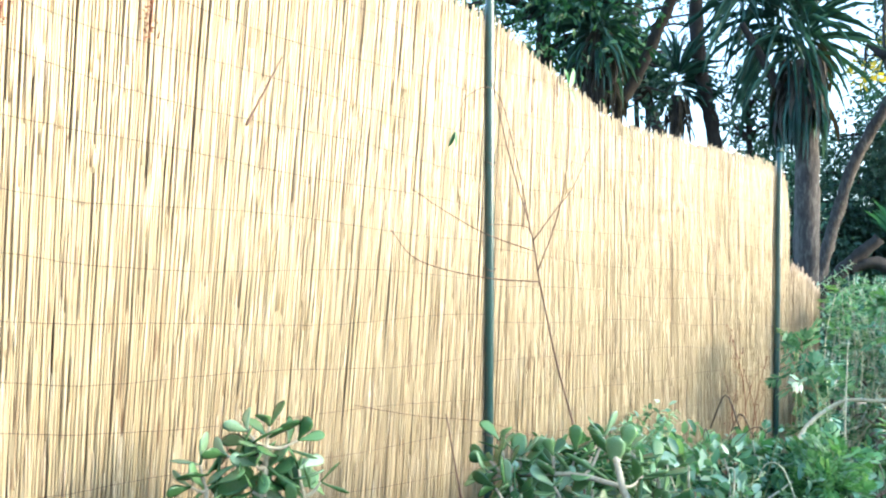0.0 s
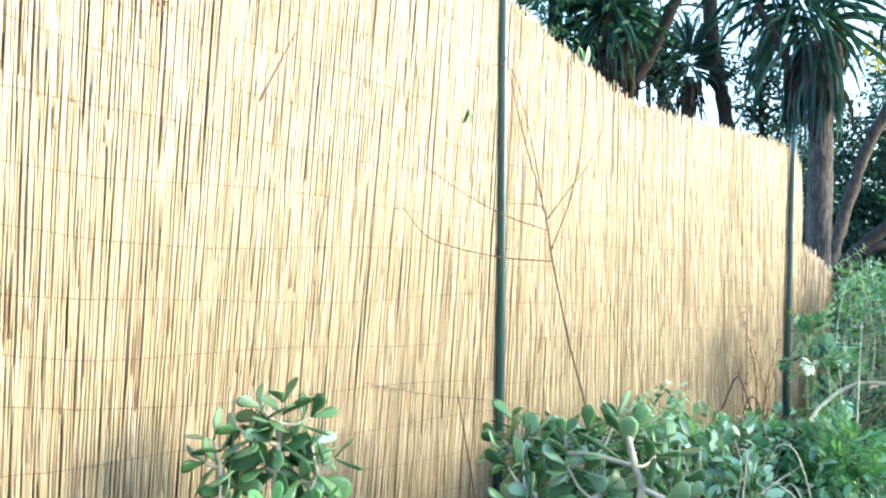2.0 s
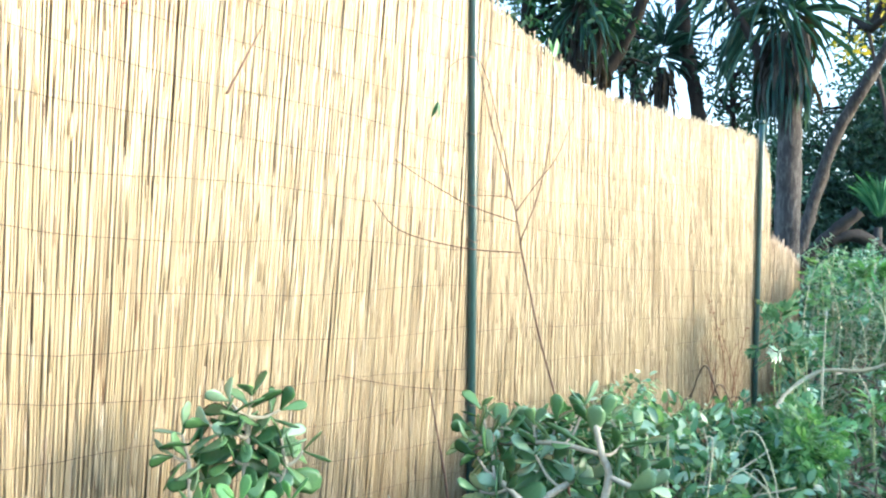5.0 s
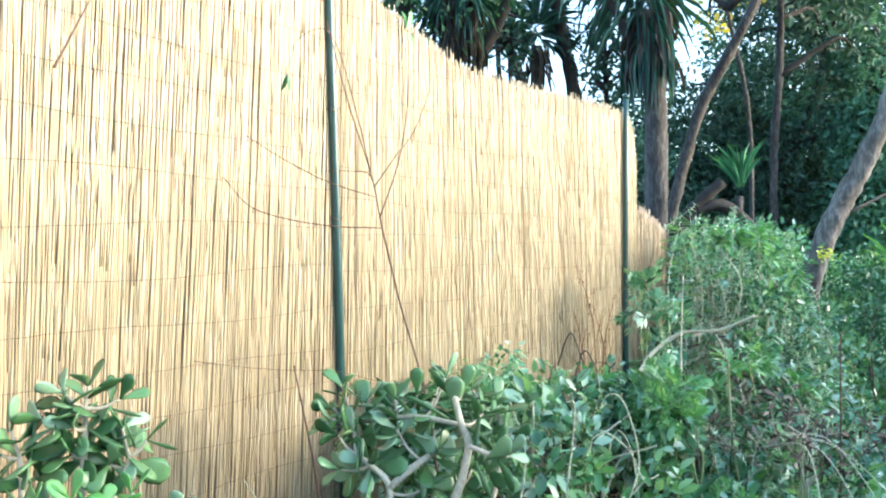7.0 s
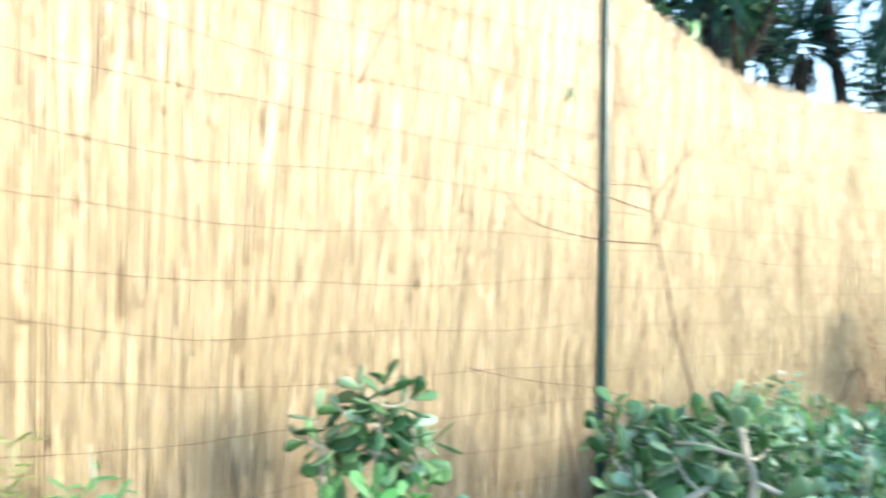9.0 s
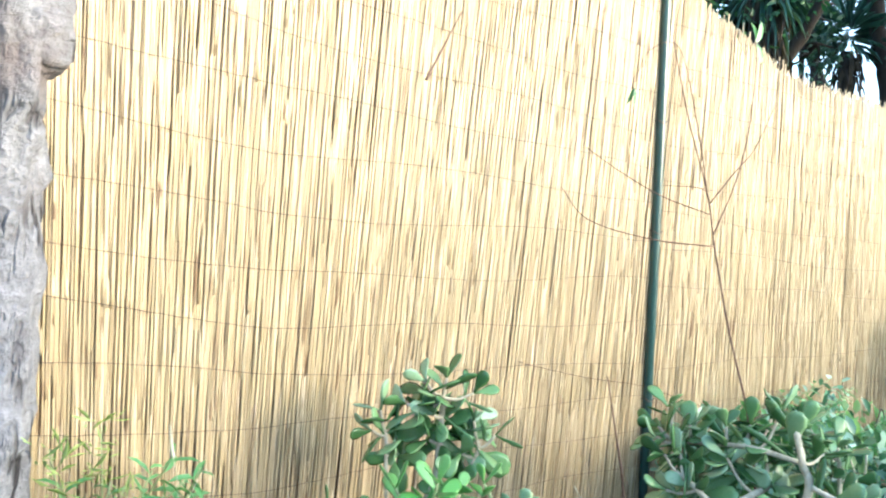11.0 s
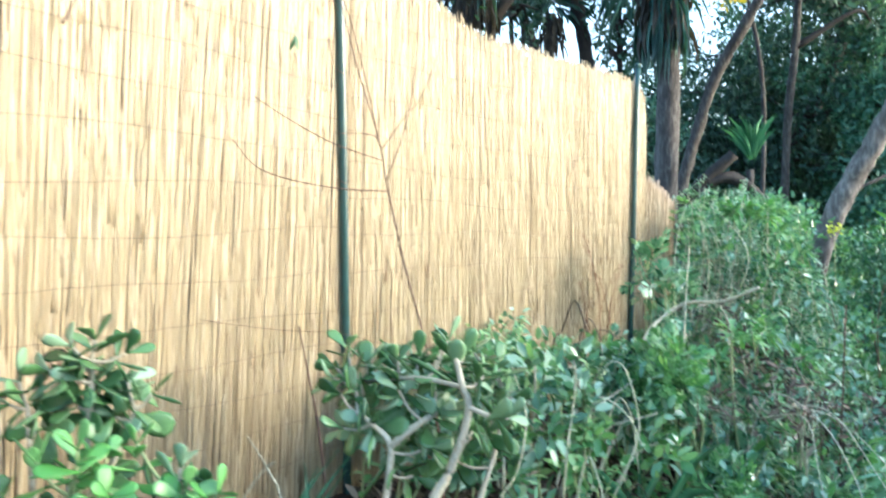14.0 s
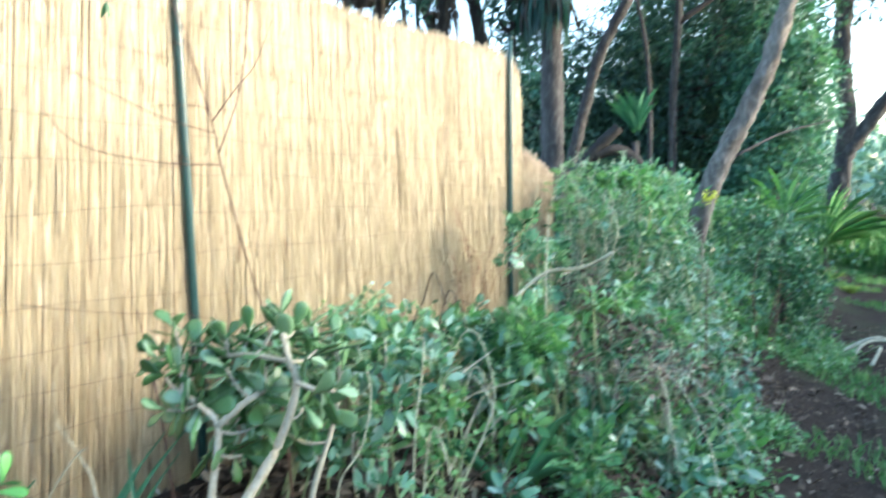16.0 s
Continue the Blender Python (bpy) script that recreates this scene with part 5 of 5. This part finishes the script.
# the grey trunk close by, at the left end of the view
near = tree_thing("tree", "grey flaking tree trunk in front of the reed screen", Vector((-0.80, 0.72, 0.4)))
trunk_part(near, "trunk", [(-0.80, 0.71, 0.3), (-0.798, 0.728, 0.6), (-0.80, 0.735, 0.849), (-0.818, 0.763, 1.049), (-0.826, 0.770, 1.277), (-0.815, 0.750, 1.5), (-0.82, 0.74, 1.9), (-0.83, 0.75, 2.5), (-0.85, 0.75, 3.4)], 0.05, 0.035, BARK_GREY, 2.2, 26, 0.5)
knob = sweep(curve_points([(-0.81, 0.765, 1.435), (-0.795, 0.77, 1.47), (-0.79, 0.775, 1.53), (-0.80, 0.77, 1.62)], 6), [0.012, 0.02, 0.028, 0.033, 0.036, 0.037, 0.037, 0.036, 0.036, 0.035, 0.034, 0.032, 0.031, 0.03, 0.028, 0.026, 0.024, 0.02, 0.012], 14, 0.5, 5)
part("burl", mesh_from("burl", [v - near.location for v in knob[0]], knob[1], BARK_GREY), near, "knobbly grey bark swelling")

# yucca beside the fence end
yucca = tree_thing("yucca", "tall yucca with a rough trunk and drooping sword leaves", Vector((2.33, 5.18, 0.4)))
trunk_part(yucca, "trunk", [(2.305, 5.19, 0.2), (2.30, 5.18, 0.8), (2.292, 5.162, 1.282), (2.289, 5.153, 1.532), (2.275, 5.114, 1.967), (2.255, 5.09, 2.4), (2.23, 5.1, 2.62)], 0.088, 0.068, BARK, 4, 16, 0.2)
for at, n, length, low, sag in (((2.16, 5.2, 3.15), 95, 0.52, -0.85, 0.3), ((2.08, 5.2, 3.5), 75, 0.5, -0.8, 0.2), ((1.91, 5.3, 3.37), 60, 0.45, -0.8, 0.2), ((2.23, 5.12, 2.95), 60, 0.45, -0.95, 0.35)):
    yucca_head(yucca, at, n, length, low, 1.0, name="leaf_head", width=0.02, sag=sag)
trunk_part(yucca, "branch", [(2.26, 5.09, 2.3), (2.1, 5.1, 2.6), (1.95, 5.08, 2.85), (1.82, 5.06, 3.05)], 0.04, 0.02, BARK_DARK, 24, 10, 0.2)
yucca_head(yucca, (2.2, 5.1, 2.9), 90, 0.5, -0.995, -0.86, name="hanging_leaves", width=0.026, sag=0.1)
dead_skirt(yucca, (2.22, 5.08, 2.85), 60, 0.34, 0.3)

# slender leaning trunk behind it
slim = tree_thing("tree", "slender leaning tree behind the yucca", Vector((2.8, 6.3, 0.4)))
pts2 = [(2.80, 6.33, 0.2), (2.84, 6.30, 1.0), (2.873, 6.283, 1.485), (2.960, 6.212, 1.945), (3.061, 6.103, 2.388), (3.211, 5.952, 2.764), (3.45, 5.75, 3.4), (3.7, 5.6, 4.4)]
trunk_part(slim, "trunk", pts2, 0.052, 0.036, BARK, 6, 12)
crown(slim, ball((3.7, 5.9, 4.9), (1.2, 1.2, 0.9), 36, 3), 0.3, 70, 0.09, LEAF_TREE, 8, pts2[-3:])

# pale leaning trunk over the bank
pale = tree_thing("tree", "pale leaning tree rising from the bank shrubs", Vector((3.15, 4.72, 0.4)))
pts3 = [(3.05, 4.80, 0.2), (3.13, 4.74, 0.9), (3.231, 4.670, 1.341), (3.326, 4.598, 1.592), (3.424, 4.505, 1.871), (3.493, 4.406, 2.173), (3.522, 4.315, 2.463), (3.56, 4.19, 2.9), (3.65, 4.1, 3.6), (3.8, 4.1, 4.6)]
trunk_part(pale, "trunk", pts3, 0.075, 0.04, BARK_PALE, 9, 16)
trunk_part(pale, "branch", [(3.27, 4.64, 1.42), (3.42, 4.60, 1.5), (3.75, 4.7, 1.62), (4.2, 4.8, 1.72)], 0.012, 0.004, BARK, 3, 8, label="thin side branch")
crown(pale, ball((4.0, 4.6, 4.7), (1.3, 1.3, 0.8), 50, 4), 0.3, 60, 0.09, LEAF_TREE, 9, pts3[-3:])

# thin upright trunk
thin = tree_thing("tree", "thin upright tree trunk among dark foliage", Vector((4.07, 6.85, 0.4)))
pts4 = [(4.08, 6.88, 0.2), (4.074, 6.821, 1.664), (4.055, 6.772, 2.226), (4.045, 6.676, 2.767), (4.003, 6.576, 3.237), (3.98, 6.5, 4.4)]
trunk_part(thin, "trunk", pts4, 0.038, 0.028, BARK, 11, 10)
crown(thin, ball((4.5, 6.8, 4.0), (0.6, 0.8, 1.2), 40, 6), 0.28, 60, 0.085, LEAF_TREE, 10, pts4[-3:])

# low dark leaning trunks
fallen = tree_thing("tree", "dark leaning dead trunk behind the shrubs", Vector((2.5, 5.8, 0.4)))
trunk_part(fallen, "trunk", [(2.3, 5.86, 0.25), (2.45, 5.80, 0.95), (2.608, 5.748, 1.290), (2.802, 5.661, 1.543), (2.969, 5.574, 1.728)], 0.065, 0.04, BARK_DARK, 12, 12)
trunk_part(fallen, "branch", [(2.80, 5.66, 1.52), (3.0, 5.62, 1.55), (3.25, 5.6, 1.35), (3.45, 5.6, 1.0), (3.5, 5.6, 0.3)], 0.045, 0.035, BARK_DARK, 13, 12)

# small yucca in the shade
small = tree_thing("yucca", "small spiky yucca growing in the shade", Vector((3.12, 5.62, 0.4)))
trunk_part(small, "trunk", [(3.12, 5.64, 0.2), (3.12, 5.63, 1.0), (3.12, 5.61, 1.62)], 0.035, 0.03, BARK, 14, 10, 0.2)
yucca_head(small, (3.13, 5.60, 1.56), 46, 0.32, 0.78, 1.0, mat=YUCCA_FRESH, sag=0.05, width=0.013)

for at, n, length, label in (((4.05, 5.1, 0.95), 40, 0.34, "spiky yellow-green plant at the end of the shrubs"), ((8.3, 10.2, 0.45), 90, 0.85, "tuft of long grassy leaves beside the path")):
    spiky = tree_thing("spiky_plant", label, Vector((at[0], at[1], ground_z(at[0], at[1]))), "spiky plants")
    trunk_part(spiky, "trunk", [(at[0], at[1], ground_z(at[0], at[1]) - 0.05), (at[0], at[1], (at[2] + ground_z(at[0], at[1])) / 2), at], 0.025, 0.02, BARK, 52, 8, 0.2)
    yucca_head(spiky, at, n, length, 0.25, 1.0, mat=LEAF_FRESH, sag=0.14, width=0.014)

# forked dark tree by the path's bend
fork = tree_thing("tree", "dark forked tree standing at the bend of the path", Vector((9.11, 11.3, 0.3)))
pts6 = [(9.108, 11.296, -0.686), (9.179, 11.229, 0.533), (9.298, 11.150, 1.603), (9.317, 11.070, 2.478), (9.181, 11.048, 3.340), (9.108, 10.916, 4.167), (9.011, 10.754, 4.956), (8.992, 10.687, 6.709)]
trunk_part(fork, "trunk", pts6, 0.155, 0.11, BARK, 15, 16, 0.4)
trunk_part(fork, "branch", [(9.239, 11.180, 1.199), (9.295, 11.122, 1.721), (9.519, 10.935, 2.205), (9.748, 10.686, 2.699), (10.297, 10.397, 3.374), (11.022, 10.107, 4.534)], 0.13, 0.08, BARK, 16, 12, label="thick forking limb")
crown(fork, ball((9.57, 10.54, 5.84), (2.6, 2.6, 1.8), 110, 7), 0.46, 80, 0.11, LEAF_TREE, 11, pts6[-3:])

# yuccas and trees standing behind the screen
old = tree_thing("yucca", "old yucca with a shaggy skirt of dead leaves", Vector((1.35, 7.05, 0.4)))
pts7 = [(1.25, 7.1, 0.2), (1.3, 7.05, 2.0), (1.380, 6.979, 2.823), (1.543, 6.855, 3.196), (1.728, 6.661, 3.681), (1.824, 6.511, 4.013), (1.9, 6.4, 4.6)]
trunk_part(old, "trunk", pts7, 0.055, 0.045, BARK_DARK, 17, 12)
dead_skirt(old, (1.22, 6.95, 3.5), 240, 0.42, 0.4)
yucca_head(old, (1.2, 6.95, 3.6), 220, 0.46, -0.9, 1.0, sag=0.16, width=0.028)
yucca_head(old, (0.95, 6.95, 3.95), 150, 0.42, -0.8, 1.0, name="upper_leaf_head", sag=0.16, width=0.028)

star = tree_thing("yucca", "yucca with a radiating head of stiff leaves", Vector((2.23, 8.25, 0.4)))
trunk_part(star, "trunk", [(2.2, 8.3, 0.2), (2.22, 8.27, 2.0), (2.234, 8.234, 3.35)], 0.07, 0.06, BARK, 18, 10)
yucca_head(star, (2.234, 8.234, 3.5), 110, 0.46, -0.6, 1.0, sag=0.04, width=0.024)
dead_skirt(star, (2.234, 8.234, 3.35), 60, 0.26, 0.3)

bent = tree_thing("tree", "dark bare-trunked tree behind the screen", Vector((2.65, 8.3, 0.4)))
pts8 = [(2.75, 8.35, 0.2), (2.70, 8.3, 2.0), (2.631, 8.236, 2.862), (2.480, 8.148, 3.453), (2.354, 8.006, 4.047), (2.311, 7.828, 4.555), (2.3, 7.7, 5.6)]
trunk_part(bent, "trunk", pts8, 0.085, 0.06, BARK_DARK, 19, 10)
crown(bent, ball((2.8, 8.1, 5.4), (1.5, 1.3, 0.9), 32, 12), 0.3, 50, 0.07, LEAF_TREE, 12, pts8[-3:])

GREENS = (
    ("tree", "dense dark evergreen tree behind the bank", (4.7, 9.2, 0.3), (4.7, 9.0, 1.9), (2.2, 1.3, 1.6), 230, 0.42, LEAF_TREE, 41, 130),
    ("tree", "ivy-clad dark tree at the back of the shrubs", (3.3, 8.2, 0.4), (3.4, 8.0, 1.5), (1.3, 0.9, 1.1), 150, 0.36, LEAF_TREE, 42, 130),
    ("tree", "bushy green tree beside the bend", (5.0, 6.75, 0.3), (5.0, 6.7, 1.9), (0.42, 0.5, 1.5), 110, 0.2, LEAF_HAZE, 43, 90),
    ("tree", "broad-leaved tree reaching above the screen", (0.75, 7.4, 0.4), (0.75, 7.2, 3.8), (1.0, 0.9, 0.9), 80, 0.3, LEAF_SHADE, 44, 90),
    ("tree", "thin-crowned tree seen against the white sky", (2.9, 10.5, 0.4), (2.2, 10.3, 4.4), (1.6, 1.5, 1.2), 30, 0.3, LEAF_TREE, 45, 40),
    ("tree", "dark tree with hanging foliage", (4.3, 7.6, 0.4), (5.1, 7.7, 3.0), (1.1, 1.0, 2.3), 230, 0.36, LEAF_TREE, 46, 120),
    ("tree", "tall shadowy tree behind the forked one", (6.2, 9.5, 0.3), (6.0, 9.4, 3.0), (1.0, 1.0, 2.6), 150, 0.4, LEAF_TREE, 47, 110))
for name, label, base, centre, radii, n, rad, mat, seed, per in GREENS:
    t = tree_thing(name, label, Vector(base))
    axis = [(base[0], base[1], -0.1), (base[0] + 0.05, base[1] - 0.05, centre[2] * 0.5), (centre[0], centre[1], centre[2]), (centre[0] + 0.1, centre[1], centre[2] + radii[2] * 0.7)]
    trunk_part(t, "trunk", axis, 0.11, 0.04, BARK_DARK, seed, 10)
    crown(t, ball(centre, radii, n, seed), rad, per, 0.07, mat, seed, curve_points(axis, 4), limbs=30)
    # outer clumps in the haze colour brighten these dark crowns
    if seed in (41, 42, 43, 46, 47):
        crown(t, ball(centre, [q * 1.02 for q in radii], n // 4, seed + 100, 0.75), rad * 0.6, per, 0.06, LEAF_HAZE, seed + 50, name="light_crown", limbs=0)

for at, spread, n in (((3.0, 8.25, 3.23), 0.42, 38), ((2.11, 8.89, 3.41), 0.22, 8), ((1.78, 7.9, 3.2), 0.3, 14)):
    t = tree_thing("tree", "slender dark-leaved tree behind the screen", Vector((at[0], at[1] + 0.1, 0.4)))
    axis = [(at[0], at[1] + 0.1, 0.2), (at[0] + 0.06, at[1], 1.8), (at[0] - 0.03, at[1], at[2]), (at[0] + 0.04, at[1], at[2] + 0.7)]
    trunk_part(t, "trunk", axis, 0.04, 0.02, BARK_DARK, 55, 8)
    crown(t, ball(at, (spread, spread, 0.55), n, 55, 0.1), 0.15, 26, 0.08, LEAF_TREE, 55, curve_points(axis, 4), limbs=8)

# gold crown colour imitates leaves caught by the low sun
gold = tree_thing("tree", "sparse tree behind the yuccas, its leaves coloured gold for sunlight", Vector((3.6, 6.3, 0.4)))
trunk_part(gold, "trunk", [(3.62, 6.4, 0.2), (3.6, 6.35, 2.2), (3.41, 6.37, 3.25), (3.41, 6.37, 3.75)], 0.022, 0.012, BARK, 51, 8)
crown(gold, ball((3.41, 6.37, 3.35), (0.3, 0.35, 0.35), 7, 51), 0.16, 30, 0.07, LEAF_SUN_GOLD, 51, [(3.41, 6.37, 3.25)], limbs=8)

# ---- far greenery ----


def far_woods():
    r = random.Random(77)
    cs = []
    for i in range(260):
        a = radians(r.uniform(-4, 64))
        d = r.uniform(22, 34)
        x, y = math.sin(a) * d, math.cos(a) * d
        cs.append((x, y, ground_z(x, y) + r.uniform(0.3, 2.6)))
    # pale grey-green leaf colour stands in for haze over the distance
    ob = new("far_woods", clump_leaves("far_woods", cs, [r.uniform(0.8, 1.6) for _ in cs], 90, 0.4, LEAF_GREY, LEAF_SMALL, 0.5, 0.4))
    tagged(ob, "hazy line of distant trees", "woods", kind="stuff")


far_woods()

# ---- loose ground cover ----


def scatter(n, u0, u1, s0, s1, keep):
    pts = []
    while len(pts) < n:
        u, s = rng.uniform(u0, u1), rng.uniform(s0, s1)
        p = W(u, s)
        if keep(u, s, p):
            pts.append((p.x, p.y, ground_z(p.x, p.y)))
    return np.array(pts)


def patchy(f, lo):
    return lambda u, s, p: noise.noise(Vector((p.x * f, p.y * f, 2.2))) > lo


def litter():
    p = np.concatenate([scatter(9000, -1.8, 7, -0.05, 3.2, lambda u, s, q: True), scatter(5200, -0.9, 2.2, 0.1, 1.1, lambda u, s, q: True), scatter(1500, 2.7, 3.5, 0.5, 1.05, lambda u, s, q: True)])
    n = len(p)
    p[:, 2] += rng.uniform(0.0, 0.02, n)
    d = unit(n)
    d[:, 2] *= 0.3
    L = rng.uniform(0.015, 0.06, n)
    L[9000:] *= 1.35
    nor = unit(n) * 0.5 + np.array([0, 0, 1.0])
    ob = new("leaf_litter", leaves("leaf_litter", p, d, nor, L, L * rng.uniform(0.2, 0.6, n), LITTER, LEAF_OVAL))
    tagged(ob, "dry brown fallen leaves and bark scraps", "litter", kind="stuff")


litter()


def herb_cover():
    p = scatter(4600, 0.6, 7, 0.5, 1.35, lambda u, s, q: (s < lerp_table(u, [(0.6, 1.2), (1.9, 1.15), (2.4, 0.98), (4.4, 0.76), (7, 0.65)]) or (4.4 < u < 5.6 and 0.9 < s < 1.25)) and noise.noise(Vector((q.x * 2.6, q.y * 2.6, 2.2))) > -0.05)
    for u, q, reach, count in ((2.5, 1.1, 0.1, 220), (5.2, 0.7, 0.4, 600), (5.2, 1.1, 0.16, 420), (4.3, 0.95, 0.14, 260), (4.5, 0.72, 0.25, 500), (1.75, 1.13, 0.1, 220), (2.2, 1.1, 0.1, 120), (6.6, 0.6, 0.3, 400)):
        spots = [W(u + rng.normal(0, reach), q + rng.normal(0, reach * 0.6)) for _ in range(count)]
        p = np.concatenate([p, np.array([(a.x, a.y, ground_z(a.x, a.y)) for a in spots])])
    n = len(p)
    p[:, 2] += rng.uniform(0.0, 0.07, n)
    d = unit(n)
    d[:, 2] = np.abs(d[:, 2]) * 0.6
    L = rng.uniform(0.02, 0.05, n)
    ob = new("herb_cover", leaves("herb_cover", p, d, unit(n) * 0.5 + np.array([0, 0, 1.0]), L, L * 0.5, LEAF_FRESH, LEAF_OVAL))
    tagged(ob, "low fresh green weeds along the path's edge", "weeds", kind="stuff")


herb_cover()


def grass(name, label, n, u0, u1, s0, s1, h, keep):
    p = scatter(n, u0, u1, s0, s1, keep)
    d = unit(n) * 0.45 + np.array([0, 0, 1.0])
    L = h * rng.uniform(0.5, 1.2, n)
    ob = new(name, leaves(name, p, d, unit(n), L, np.full(n, 0.006) * (1 + p[:, 1] * 0.05), LEAF_FRESH, LEAF_BLADE, rng.uniform(0, 0.5, n)))
    tagged(ob, label, "grass", kind="stuff")


grass("grass", "thin green grass along the earth path", 3500, 1.5, 14, 0.4, 2.4, 0.10, patchy(1.1, 0.24))

grass("path_grass", "bright green grass at the path's bend", 1500, 5.6, 9.0, -0.4, 0.62, 0.2, patchy(0.9, -0.1))
grass("tall_grass", "sunlit green grass beyond the bend of the path", 3000, 7.5, 17, -2.5, 0.35, 0.3, patchy(0.7, -0.2))
grass("meadow_grass", "sunlit pale green grass far along the path", 5000, 12.0, 18, -0.8, 4.0, 0.62, patchy(0.5, -0.3))

# dry branches lying on the path
for ctrl in ([(4.55, 5.0, 0.005), (4.75, 5.1, 0.12), (5.0, 5.12, 0.1), (5.3, 5.2, 0.01)], [(4.6, 4.85, 0.008), (4.8, 5.0, 0.1), (4.9, 5.25, 0.01)], [(4.5, 5.1, 0.008), (4.8, 5.02, 0.17), (5.1, 4.95, 0.01)]):
    branchy("dead_branch", "bleached dead branch lying on the path", "branch", DRY, [("stem", [(x, y, ground_z(x, y) + z) for x, y, z in ctrl], 0.016, 0.007)], False)

# ---- the far side of the path: unseen plain walls, added behind the camera to close the place and shade it ----


def plain_wall(name, label, u0, u1, s, height):
    bm = bmesh.new()
    middle = W((u0 + u1) / 2, s, height / 2 - 0.25)
    bmesh.ops.create_cube(bm, size=1.0, matrix=Matrix.Translation(middle) @ Matrix.Rotation(math.atan2(DU.y, DU.x), 4, "Z") @ Matrix.Diagonal((u1 - u0, 0.2, height + 0.5, 1)))
    bmesh.ops.bevel(bm, geom=bm.edges[:], offset=0.015, segments=2, affect="EDGES")
    me = bpy.data.meshes.new(name)
    bm.to_mesh(me)
    bm.free()
    me.materials.append(RENDER)
    tagged(new(name, me), label, "wall", kind="structure")


RENDER = surface_material("rough_render", [(0.3, (0.42, 0.4, 0.36)), (0.7, (0.55, 0.52, 0.46))], 5, 0.9)
# height set by how far its shadow climbs the reed fence
plain_wall("shade_wall_south", "unseen rough-rendered wall added to shade the path and fence foot", -14, 12.6, 6.0, 2.27)
# added, kept low so sun passes to the far grass
plain_wall("added_wall_low", "unseen low wall added along the path, lets sun reach the far grass", 12.6, 20, 6.0, 0.8)
